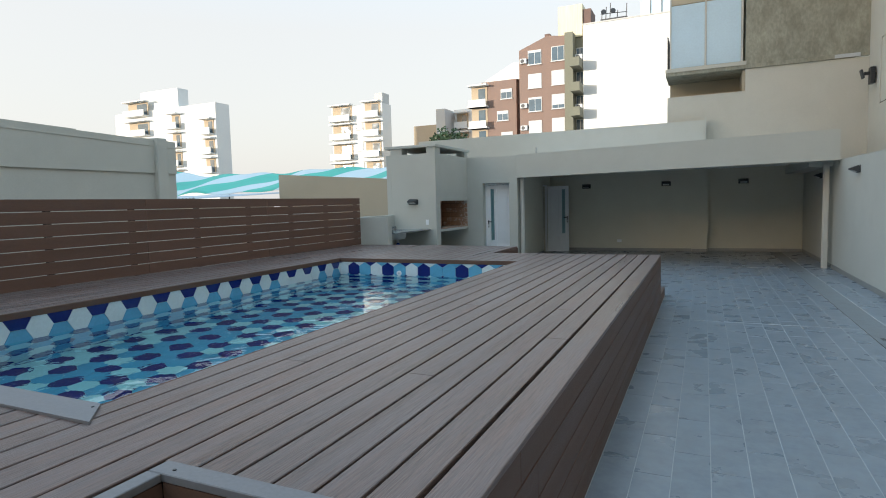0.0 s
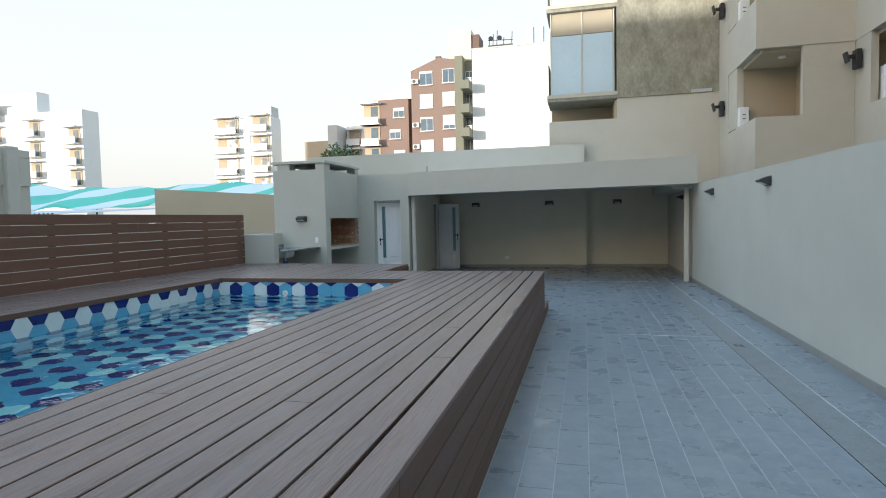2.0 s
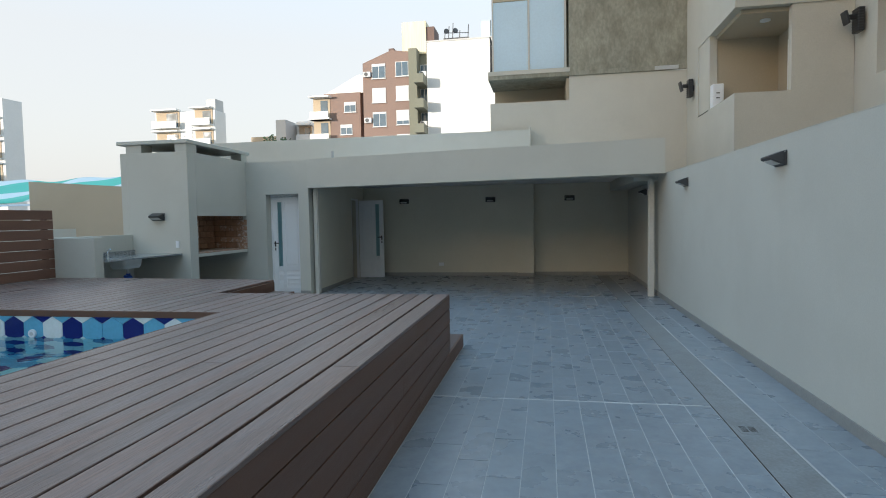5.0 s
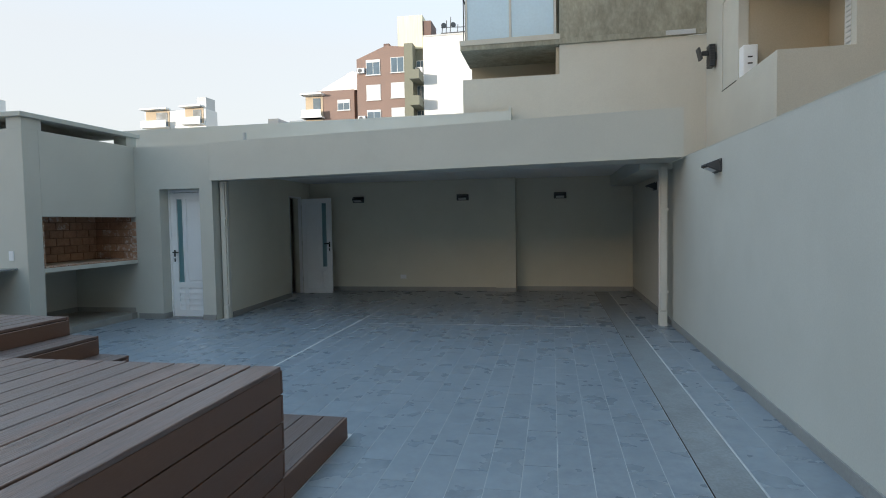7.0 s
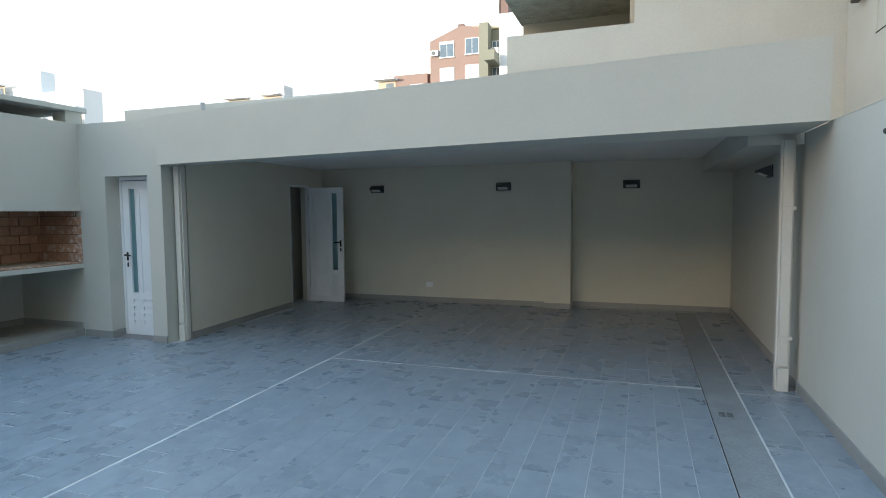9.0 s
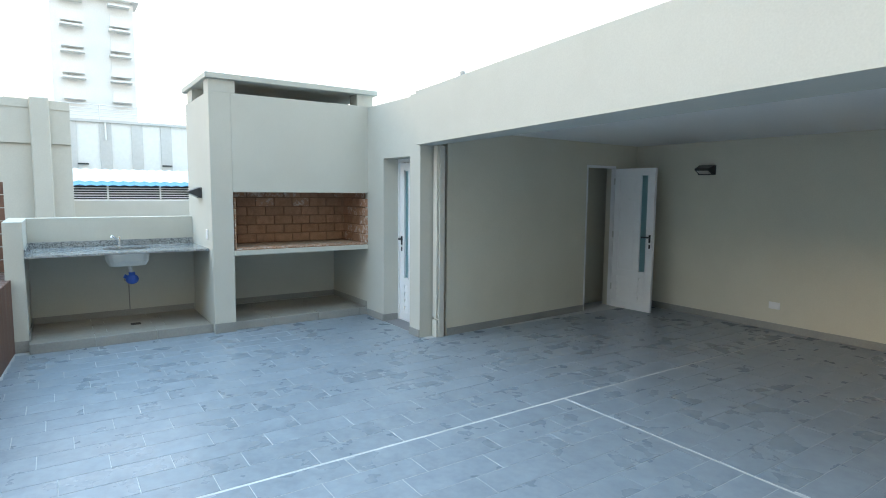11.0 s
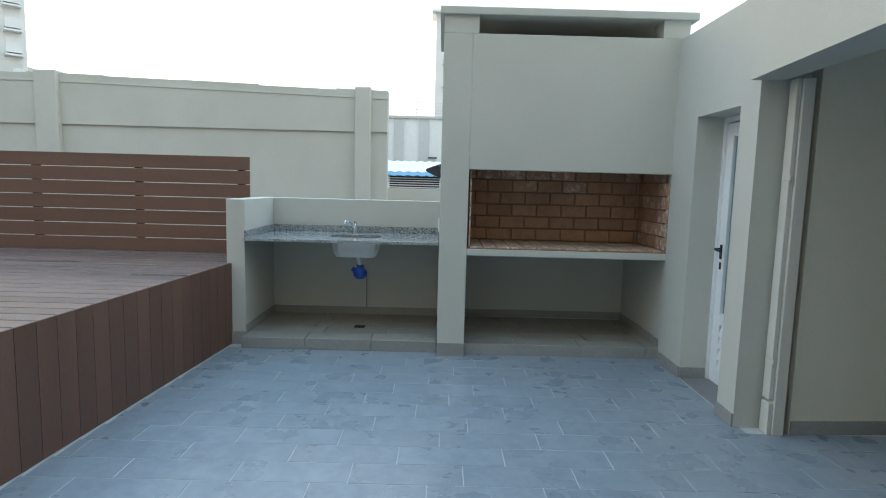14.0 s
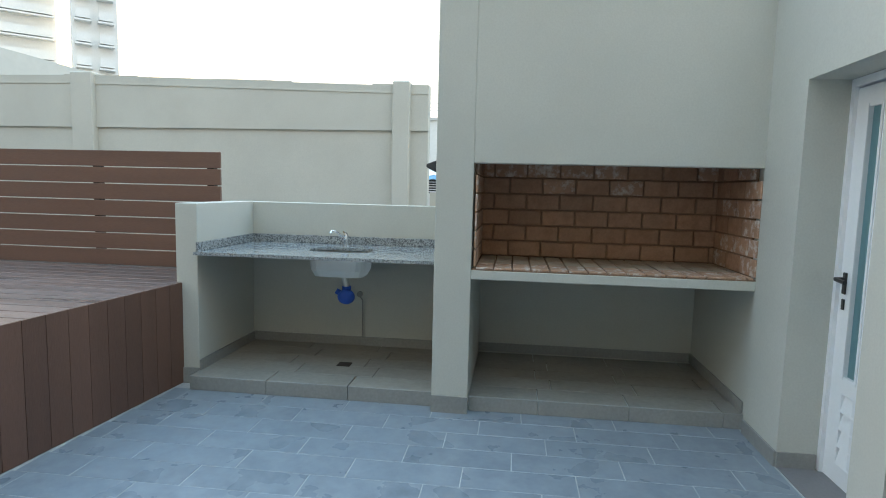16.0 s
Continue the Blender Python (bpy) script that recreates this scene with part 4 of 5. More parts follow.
def kpart(name, bm, mat, label="", parent=None):
    bmesh.ops.transform(bm, matrix=KI, verts=bm.verts[:])
    return part(name, bm, mat, parent or block, label)


AX, AY, BX2 = 3.65, 15.42, 5.60
for k in range(4):
    z = 3.66 + 2.62 * k
    lo = -0.07 if k == 0 else z - 1.10
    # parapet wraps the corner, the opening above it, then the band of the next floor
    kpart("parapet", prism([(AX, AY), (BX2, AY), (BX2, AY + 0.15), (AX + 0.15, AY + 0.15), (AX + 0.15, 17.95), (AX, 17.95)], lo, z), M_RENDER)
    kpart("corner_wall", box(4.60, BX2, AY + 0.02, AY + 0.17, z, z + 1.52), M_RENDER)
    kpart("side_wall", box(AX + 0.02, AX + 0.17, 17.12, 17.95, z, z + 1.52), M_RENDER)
    kpart("recess_back", box(5.0, 5.15, AY + 0.17, 17.30, z - 0.9, z + 1.52), M_FLAT)
    kpart("recess_side", box(AX + 0.17, 5.0, 17.14, 17.30, z - 0.9, z + 1.52), M_FLAT)
    kpart("soffit", box(AX + 0.15, 5.15, AY + 0.15, 17.30, z + 1.44, z + 1.519), M_FLAT)
    kpart("recess_floor", box(AX + 0.15, 5.0, AY + 0.15, 17.14, z - 1.0, z - 0.9), M_FLAT)
    kpart("ceiling_light", tube([(4.35, 16.0, z + 1.44), (4.35, 16.0, z + 1.415)], 0.09, 20), M_WHITE, "round white balcony ceiling light")
    shutter = kpart("balcony_door", box(4.95, 4.995, 15.75, 16.55, z - 0.9, z + 1.2, 0.004), M_CEIL, "white louvred balcony shutter")
    for j in range(16):
        kpart("shutter_slat", box(4.932, 4.949, 15.82, 16.48, z - 0.08 + j * 0.075, z - 0.03 + j * 0.075, 0.004), M_CEIL, parent=shutter)
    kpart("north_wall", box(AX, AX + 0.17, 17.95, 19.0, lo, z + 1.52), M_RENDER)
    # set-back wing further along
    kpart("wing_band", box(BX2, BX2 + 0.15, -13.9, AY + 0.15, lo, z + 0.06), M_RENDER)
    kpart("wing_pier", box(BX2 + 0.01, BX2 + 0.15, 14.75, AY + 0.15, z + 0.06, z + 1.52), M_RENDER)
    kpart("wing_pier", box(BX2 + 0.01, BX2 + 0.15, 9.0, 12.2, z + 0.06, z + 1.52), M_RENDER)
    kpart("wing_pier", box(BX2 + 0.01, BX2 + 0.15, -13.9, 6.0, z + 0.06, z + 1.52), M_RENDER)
    kpart("wing_recess", box(7.1, 7.2, -13.9, AY + 0.15, z - 0.9, z + 1.52), M_FLAT)
    kpart("wing_soffit", box(BX2 + 0.15, 7.1, -13.9, AY + 0.15, z + 1.44, z + 1.519), M_FLAT)
    kpart("wing_end", box(BX2 + 0.15, 7.1, 15.30, AY + 0.14, z - 0.9, z + 1.44), M_FLAT)
    kpart("joint_line", box(AX - 0.004, AX + 0.01, 17.14, 17.95, z - 0.012, z + 0.004), M_DARK)
    heater = kpart("heater", box(AX + 0.03, AX + 0.25, 16.92, 17.115, z + 0.02, z + 0.50, 0.012), M_WHITE, "white wall-hung gas heater")
    for dz in (0.30, 0.20):
        kpart("heater_slot", box(AX + 0.10, AX + 0.17, 16.914, 16.919, z + dz, z + dz + 0.02), M_BLACK, parent=heater)
    heater2 = kpart("heater", box(BX2 + 0.2, BX2 + 0.5, 14.6, 14.85, z + 0.1, z + 0.8, 0.012), M_WHITE, "white wall-hung gas heater")
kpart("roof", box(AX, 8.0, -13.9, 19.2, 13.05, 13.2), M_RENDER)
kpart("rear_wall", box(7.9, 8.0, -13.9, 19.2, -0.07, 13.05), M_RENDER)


def flood_lamp(x, y, z, rz):
    """Ribbed flood lamp on a bracket; local -y points away from the wall."""
    p = thing("flood_lamp", x, y, z, rz, label="black ribbed flood lamp on the apartment wall", category="flood lamp", group="flood lamps")
    body = part("housing", box(-0.11, 0.11, -0.13, -0.03, -0.20, 0.20, 0.012), M_BLACK, p)
    for k in range(9):
        part("rib", box(-0.112, 0.112, -0.134, -0.030, -0.18 + k * 0.045, -0.168 + k * 0.045, 0.002), M_GREYLAMP, body)
    part("arm", box(-0.03, 0.03, -0.24, -0.13, 0.02, 0.10, 0.006), M_BLACK, p)
    one = bmesh.new()
    add_box(one, -0.09, 0.09, -0.02, 0.02, -0.11, 0.11, 0.006, Matrix.Translation((0, -0.28, 0.05)) @ Matrix.Rotation(radians(14), 4, "X"))
    part("reflector_head", one, M_GREYLAMP, p)
    part("mount", box(-0.05, 0.05, -0.03, 0.0, -0.06, 0.06, 0.004), M_BLACK, p)
    return p


for z in (4.38, 7.0):
    flood_lamp(AX - 0.001, 18.35, z, -90)
for z in (4.72, 7.34):
    flood_lamp(BX2 - 0.001, 15.15, z, -90)

# ---- building behind the roof: render below, raw concrete and a glazed balcony above ----
rear = thing("rear_building", -1.11, 18.75, 0.0, label="rear building with raw concrete wall and glazed balcony", category="building")
RI = Matrix.Translation((1.11, -18.75, 0.0))


def rpart(name, bm, mat, label="", parent=None):
    bmesh.ops.transform(bm, matrix=RI, verts=bm.verts[:])
    return part(name, bm, mat, parent or rear, label)


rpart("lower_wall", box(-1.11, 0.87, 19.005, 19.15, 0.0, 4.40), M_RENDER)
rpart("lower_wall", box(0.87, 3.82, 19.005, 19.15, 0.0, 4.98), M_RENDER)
rpart("balcony_recess", box(-1.11, 0.87, 20.4, 20.5, 4.0, 5.0), M_FLAT)
rpart("recess_return", box(0.80, 0.868, 19.16, 20.4, 4.0, 4.98), M_FLAT)
rpart("recess_floor", box(-1.11, 0.80, 19.16, 20.4, 3.9, 4.0), M_FLAT)
for z in (5.0, 7.66):
    sl = rpart("balcony_slab", box(-1.16, 0.88, 19.02, 20.5, z, z + 0.20, 0.008), M_CONC)
    rpart("slab_edge", box(-1.17, 0.89, 19.0, 19.018, z + 0.10, z + 0.205, 0.003), M_RENDER, parent=sl)
    gl = rpart("glazing", box(-1.03, -0.15, 19.16, 19.18, z + 0.24, z + 1.98), M_MILKY, "milky balcony glass panel")
    rpart("pane", box(-0.10, 0.76, 19.16, 19.18, z + 0.24, z + 1.98), M_MILKY, parent=gl)
    for x in (-1.06, -0.145, 0.77):
        rpart("mullion", box(x, x + 0.04, 19.14, 19.19, z + 0.20, z + 2.66), M_POST)
    rpart("blind_box", box(-1.03, 0.76, 19.17, 19.30, z + 2.0, z + 2.66), M_FLAT)
    rpart("inner_wall", box(-1.06, 0.86, 20.2, 20.3, z + 0.2, z + 2.66), M_FLAT)
    rail = rpart("side_rail", tube([(-1.12, 19.25, z + 1.15), (-1.12, 20.4, z + 1.15)], 0.018, 8), M_GREYLAMP)
    for k in range(5):
        rpart("baluster", tube([(-1.12, 19.28 + k * 0.26, z + 0.2), (-1.12, 19.28 + k * 0.26, z + 1.15)], 0.012, 6), M_GREYLAMP, parent=rail)
rpart("concrete_wall", box(0.87, 3.82, 19.02, 19.22, 5.08, 12.0), M_CONC)
rpart("ledge", box(0.87, 3.648, 18.965, 19.02, 4.985, 5.10, 0.01), M_CONC, "rough concrete ledge")
rpart("patch", box(2.9, 3.45, 18.958, 18.963, 5.0, 5.09), M_GROUT, "pale render patch on the ledge")
rpart("upper_block", box(-1.11, 3.648, 20.52, 20.7, 3.9, 12.0), M_CONC)

# ---- neighbour's plot beyond the fence ----
nw = thing("neighbour_wall", -12.8, 5.0, 0.0, label="tall greige rendered neighbour wall with pilasters and ledge lines", category="wall")
NI = Matrix.Translation((12.8, -5.0, 0.0))


def npart(name, bm, mat, label="", parent=None):
    bmesh.ops.transform(bm, matrix=NI, verts=bm.verts[:])
    return part(name, bm, mat, parent or nw, label)


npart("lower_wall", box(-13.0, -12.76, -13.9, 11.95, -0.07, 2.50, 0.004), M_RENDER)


def crest(y):
    """The top of the neighbour wall falls slowly towards its end."""
    return 3.50 - 0.027 * max(0.0, y - 5.0)


rng = random.Random(3)
y = -13.9
while y < 11.9:
    e = min(y + 1.55, 11.95)
    lift = rng.uniform(-0.02, 0.025)
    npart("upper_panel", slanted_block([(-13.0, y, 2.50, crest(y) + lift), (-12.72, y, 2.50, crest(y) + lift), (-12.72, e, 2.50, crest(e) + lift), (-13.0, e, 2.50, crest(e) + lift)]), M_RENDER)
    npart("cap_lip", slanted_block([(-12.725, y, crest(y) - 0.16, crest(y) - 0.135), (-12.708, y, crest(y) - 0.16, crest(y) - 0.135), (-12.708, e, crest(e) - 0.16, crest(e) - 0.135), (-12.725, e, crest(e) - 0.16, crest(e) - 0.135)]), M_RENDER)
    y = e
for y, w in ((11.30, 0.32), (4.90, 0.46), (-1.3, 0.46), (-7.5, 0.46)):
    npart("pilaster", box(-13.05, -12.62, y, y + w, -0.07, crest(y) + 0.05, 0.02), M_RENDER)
structure("wall_neighbour_low", box(-13.7, -13.5, 11.9, 19.0, -0.07, 1.38), M_RENDER, "low greige wall beyond the neighbour wall", "wall")
structure("wall_neighbour_slope", prism([(-16.6, 20.5), (-9.0, 20.5), (-9.0, 20.7), (-16.6, 20.7)], -0.07, 2.40), M_FLAT, "beige wall in the neighbour's plot", "wall")
bm = bmesh.new()
v = [bm.verts.new(p) for p in ((-16.6, 20.5, 2.40), (-9.0, 20.5, 2.40), (-16.6, 20.5, 2.95), (-16.6, 20.7, 2.40), (-9.0, 20.7, 2.40), (-16.6, 20.7, 2.95))]
for f in ((0, 1, 2), (3, 5, 4), (0, 2, 5, 3), (1, 4, 5, 2)):
    bm.faces.new([v[k] for k in f])
structure("wall_neighbour_rake", bm, M_FLAT, "sloping top of the beige wall", "wall")


def corrugated(x0, x1, y0, y1, z0, z1, along_x, pitch=0.09, amp=0.012):
    """A wavy metal sheet that rises from z0 to z1."""
    bm = bmesh.new()
    L = (y1 - y0) if along_x else (x1 - x0)
    n = int(L / pitch * 4)
    rows = []
    for i in range(n + 1):
        s = L * i / n
        w = amp * math.sin(2 * math.pi * s / pitch)
        if along_x:
            rows.append((bm.verts.new((x0, y0 + s, z0 + w)), bm.verts.new((x1, y0 + s, z1 + w))))
        else:
            rows.append((bm.verts.new((x0 + s, y0, z0 + w)), bm.verts.new((x0 + s, y1, z1 + w))))
    for a, b in zip(rows, rows[1:]):
        bm.faces.new((a[0], b[0], b[1], a[1]))
    ex = bmesh.ops.extrude_face_region(bm, geom=bm.faces[:])["geom"]
    bmesh.ops.translate(bm, vec=(0, 0, -0.006), verts=[q for q in ex if isinstance(q, bmesh.types.BMVert)])
    bmesh.ops.recalc_face_normals(bm, faces=bm.faces[:])
    return bm


M_ZINC = material("pale_corrugated_metal", (0.55, 0.60, 0.64), 0.4, metal=0.3, vary=0.12, big=0.8, fine=20, bump=0.05, coords="World")
shed = thing("neighbour_shed", -20.0, 19.6, 0.0, label="low shed with pale corrugated metal roof", category="shed")
part("wall", box(-5.0, 3.0, -3.2, 1.0, -0.07, 1.9), M_FLAT, shed)
part("roof", corrugated(-5.2, 3.2, -3.4, 1.2, 1.98, 2.2, False, 0.18, 0.03), M_ZINC, shed, "pale corrugated metal roof")


def net_material():
    m = material("green_white_shade_cloth", (0.10, 0.52, 0.40), 0.7, vary=0.12, big=1.0, fine=40, bump=0.1, coords="World")
    t = m.node_tree
    bsdf = t.nodes["Principled BSDF"]
    old = bsdf.inputs["Base Color"].links[0].from_socket
    g = t.nodes.new("ShaderNodeNewGeometry")
    mp = t.nodes.new("ShaderNodeMapping")
    mp.inputs["Rotation"].default_value = (0, 0, radians(28))
    wv = t.nodes.new("ShaderNodeTexWave")
    wv.inputs["Scale"].default_value, wv.inputs["Distortion"].default_value, wv.inputs["Detail"].default_value = 0.085, 1.2, 1
    t.links.new(g.outputs["Position"], mp.inputs["Vector"])
    t.links.new(mp.outputs[0], wv.inputs["Vector"])
    r = t.nodes.new("ShaderNodeMapRange")
    r.inputs["From Min"].default_value, r.inputs["From Max"].default_value = 0.42, 0.5
    t.links.new(wv.outputs["Fac"], r.inputs["Value"])
    mx = t.nodes.new("ShaderNodeMix")
    mx.data_type = "RGBA"
    t.links.new(r.outputs[0], mx.inputs["Factor"])
    t.links.new(old, mx.inputs[6])
    mx.inputs[7].default_value = (0.66, 0.74, 0.74, 1)
    t.links.new(mx.outputs[2], bsdf.inputs["Base Color"])
    return m


net = thing("shade_net", -19.0, 22.5, 0.0, label="sagging green and white shade cloth over the neighbour's plot", category="shade net")
bm = bmesh.new()
NU, NV = 72, 14
gridv = []
for a in range(NU + 1):
    col = []
    for b in range(NV + 1):
        u, w = a / NU, b / NV
        x = -31 + 20.6 * u
        y = 20.9 + 4.2 * w
        top = 3.42 + 1.0 * max(0.0, (0.30 - u) / 0.30) ** 1.3 + 0.05 * math.sin(u * 21)
        low = 2.28 + 0.05 * math.sin(u * 30 + 1) - 0.5 * max(0.0, (u - 0.93) / 0.07)
        z = low + (top - low) * (w ** 0.8) - 0.16 * math.sin(math.pi * w) * (0.6 + 0.4 * math.sin(u * 26)) + 0.05 * math.sin(u * 47 + 5 * w)
        col.append(bm.verts.new((x + 19.0, y - 22.5, z)))
    gridv.append(col)
for a in range(NU):
    for b in range(NV):
        bm.faces.new((gridv[a][b], gridv[a + 1][b], gridv[a + 1][b + 1], gridv[a][b + 1]))
ex = bmesh.ops.extrude_face_region(bm, geom=bm.faces[:])["geom"]
bmesh.ops.translate(bm, vec=(0, 0, -0.01), verts=[q for q in ex if isinstance(q, bmesh.types.BMVert)])
bmesh.ops.recalc_face_normals(bm, faces=bm.faces[:])
for f in bm.faces:
    f.smooth = True
part("cloth", bm, net_material(), net)
for x in (-31, -24, -17.3, -10.5):
    part("pole", tube([(x + 19.0, 2.62, -0.07), (x + 19.0, 2.62, 4.36 if x == -31 else 3.36)], 0.04, 8), M_GREYLAMP, net, "thin grey support pole")

# ---- view through the gap beside the neighbour wall ----
M_BLUEEAVE = material("blue_painted_metal", (0.10, 0.28, 0.44), 0.45, vary=0.1, coords="World")
M_PALE = material("pale_render", (0.74, 0.73, 0.69), 0.85, vary=0.06, big=0.3, fine=8, bump=0.05, coords="World")
M_GREYSTRIP = material("grey_render_strip", (0.55, 0.54, 0.51), 0.85, vary=0.08, big=0.5, fine=10, bump=0.05, coords="World")
lou = thing("louvred_shed", -20.0, 13.5, 0.0, label="shed with white louvres under a blue corrugated eave", category="shed")
part("base_wall", box(-3.0, 0.0, -4.0, 5.0, -0.07, 1.31), M_PALE, lou)
for k in range(5):
    part("louvre", box(-0.06, 0.02, -4.0, 5.0, 1.35 + k * 0.076, 1.378 + k * 0.076), M_WHITE, lou)
part("louvre_backing", box(-0.3, -0.2, -4.0, 5.0, 1.31, 1.74), M_GREYLAMP, lou)
for y in (-2.2, -0.5, 1.0, 2.5):
    part("mullion", box(0.02, 0.05, y, y + 0.05, 1.31, 1.74), M_WHITE, lou)
part("eave", corrugated(0.05, 0.30, -4.0, 5.0, 1.87, 1.75, True, 0.3, 0.02), M_BLUEEAVE, lou, "blue corrugated eave sheet")
part("fascia", box(0.02, 0.06, -4.0, 5.0, 1.74, 1.84), M_BLUEEAVE, lou)
part("roof", corrugated(-3.0, 0.06, -4.0, 5.0, 2.34, 1.88, True, 0.3, 0.02), M_PALE, lou, "pale corrugated roof")
strip = thing("striped_building", -26.2, 14.0, 0.0, label="low pale building with grey upright strips and roof railing", category="building")
part("wall", box(-6.0, 0.0, -5.0, 8.0, -0.07, 4.34), M_PALE, strip)
for y in (-3.05, -1.95, -0.75, 0.38, 1.48, 2.6):
    part("strip", box(0.0, 0.05, y, y + 0.42, 0.0, 4.30), M_GREYSTRIP, strip)
for y in (-1.55, 1.50):
    part("vent", box(0.05, 0.09, y, y + 0.38, 2.60, 2.66), M_GREYLAMP, strip, "thin dark vent in the facade")
part("downpipe", tube([(0.09, -0.55, 3.6), (0.09, -0.55, 4.3)], 0.04, 8), M_STEEL, strip)
part("cornice", box(-0.1, 0.10, -5.0, 8.0, 4.30, 4.40), M_GREYSTRIP, strip)
for z in (4.55, 4.69, 4.83, 4.99):
    part("rail", tube([(0.0, -5.0, z), (0.0, 8.0, z)], 0.014, 6), M_STEEL, strip)
for k in range(10):
    part("rail_post", tube([(0.0, -4.8 + k * 1.36, 4.40), (0.0, -4.8 + k * 1.36, 4.99)], 0.018, 6), M_STEEL, strip)

# ---- far apartment buildings ----
M_BRICKWALL = material("red_brown_brick_facade", (0.25, 0.172, 0.138), 0.85, vary=0.15, big=0.4, fine=9, bump=0.1, coords="World")
# darker copy of the brick, with the shade of the right-hand sides in it
M_BRICKDARK = material("brown_brick_shaded_side", (0.17, 0.11, 0.09), 0.85, vary=0.15, big=0.4, fine=9, bump=0.1, coords="World")
M_SHUTTER = material("white_roller_shutter", (0.62, 0.63, 0.62), 0.6, vary=0.05, big=1, fine=12, bump=0.1, coords="World")
M_PANE = material("dark_window_glass", (0.10, 0.15, 0.19), 0.08, vary=0.2, big=1, fine=3, bump=0.0, coords="World")
M_OLIVE = material("olive_render", (0.20, 0.20, 0.15), 0.85, vary=0.1, big=0.5, fine=8, bump=0.05, coords="World")
M_TANK = material("yellow_streaked_render", (0.74, 0.68, 0.48), 0.85, vary=0.25, big=0.5, fine=3, bump=0.05, stretch=(3, 3, 0.15), coords="World")
M_OCHRE = material("ochre_balcony_paint", (0.50, 0.40, 0.28), 0.85, vary=0.1, big=0.5, fine=8, bump=0.05, coords="World")


def far_window(b, x0, x1, z0, z1, shutter=0.0, y=0.0):
    """White frame with panes, a roller shutter let down by a share of its height."""
    w = part("window", box(x0, x1, y - 0.06, y + 0.02, z0, z1), M_SHUTTER, b, "white framed window")
    t = 0.07
    zs = z1 - t - shutter * (z1 - z0 - 2 * t)
    if shutter < 0.98:
        xm = (x0 + x1) / 2
        for a, c in ((x0 + t, xm - 0.03), (xm + 0.03, x1 - t)):
            part("pane", box(a, c, y - 0.075, y - 0.062, z0 + t, zs), M_PANE, w)
    if shutter > 0.02:
        part("shutter", box(x0 + t, x1 - t, y - 0.085, y - 0.062, zs, z1 - t), M_SHUTTER, w)
    part("sill", box(x0 - 0.06, x1 + 0.06, y - 0.14, y - 0.061, z0 - 0.06, z0 + 0.02), M_SHUTTER, w)
    return w


def ac_unit(b, x, z, y=0.0):
    a = part("air_conditioner", box(x, x + 0.8, y - 0.35, y - 0.02, z, z + 0.55, 0.03), M_SHUTTER, b, "white outdoor air conditioner unit")
    part("fan_grille", tube([(x + 0.32, y - 0.352, z + 0.275), (x + 0.32, y - 0.37, z + 0.275)], 0.21, 16), M_GREYLAMP, a)
    return a


def far_balcony(b, x0, x1, z0, z1, parapet=0.9, mat=None, back=None, pane=True):
    """A recess in the facade with floor slab, ochre back and a solid parapet below."""
    bal = part("balcony", box(x0, x1, -0.9, 0.0, z0 - parapet, z0 - parapet + 0.15), mat or M_PALE, b)
    part("parapet", box(x0, x1, -0.98, -0.86, z0 - parapet, z0), mat or M_PALE, bal)
    part("slab_over", box(x0 - 0.1, x1 + 0.1, -1.0, 0.0, z1, z1 + 0.18), mat or M_PALE, bal)
    part("recess", box(x0 + 0.1, x1 - 0.1, -0.06, 0.02, z0 - parapet + 0.15, z1), back or M_OCHRE, bal)
    if pane:
        part("pane", box(x0 + (x1 - x0) * 0.45, x1 - 0.35, -0.09, -0.062, z0 - parapet + 0.2, z1 - 0.25), M_PANE, bal)
    return bal


# brick tower with olive stair strip
bt = thing("brick_building", -19.55, 66.0, 0.0, label="red-brown brick apartment building with white shuttered windows", category="building")
bm = bmesh.new()
pts = [(0, -0.07), (5.3, -0.07), (5.3, 19.75), (4.6, 19.8), (3.3, 20.0), (0, 18.75)]
f0 = [bm.verts.new((x, 0.0, z)) for x, z in pts]
f1 = [bm.verts.new((x, 9.0, z)) for x, z in pts]
bm.faces.new(f0)
bm.faces.new(f1[::-1])
for k in range(len(pts)):
    bm.faces.new((f0[k], f1[k], f1[(k + 1) % len(pts)], f0[(k + 1) % len(pts)]))
bmesh.ops.recalc_face_normals(bm, faces=bm.faces[:])
part("wall", bm, M_BRICKWALL, bt)
part("stair_strip", box(5.3, 6.2, -0.35, 9.0, -0.07, 19.95), M_OLIVE, bt, "olive rendered upright strip")
part("recess_wall", box(6.2, 7.2, 1.2, 9.0, -0.07, 19.8), M_OLIVE, bt)
shut = ((0.15, 0.0), (1.0, 1.0), (0.1, 0.75), (1.0, 1.0), (0.4, 0.2))
for k in range(5):
    z = 17.0 - 2.62 * k
    far_window(bt, 1.05, 2.6, z, z + 1.6, shut[k][0])
    far_window(bt, 3.75, 5.2, z + 0.1, z + 1.7, shut[k][1])
    far_window(bt, 6.25, 7.15, z - 0.1, z + 1.5, 0.0, 1.2)
    fb = part("balcony_front", box(6.2, 7.2, -1.9, -1.75, z - 1.1, z - 0.15), M_OLIVE, bt)
    part("balcony_slab", box(6.2, 7.2, -1.75, 1.2, z - 1.1, z - 0.95), M_OLIVE, fb)
    part("balcony_side", box(7.1, 7.2, -1.75, 0.0, z - 0.95, z - 0.15), M_OLIVE, fb)
for z in (17.2, 12.2, 9.7):
    ac_unit(bt, 0.15, z)
for z in (17.1, 11.7):
    ac_unit(bt, 6.3, z - 0.05, 0.6)
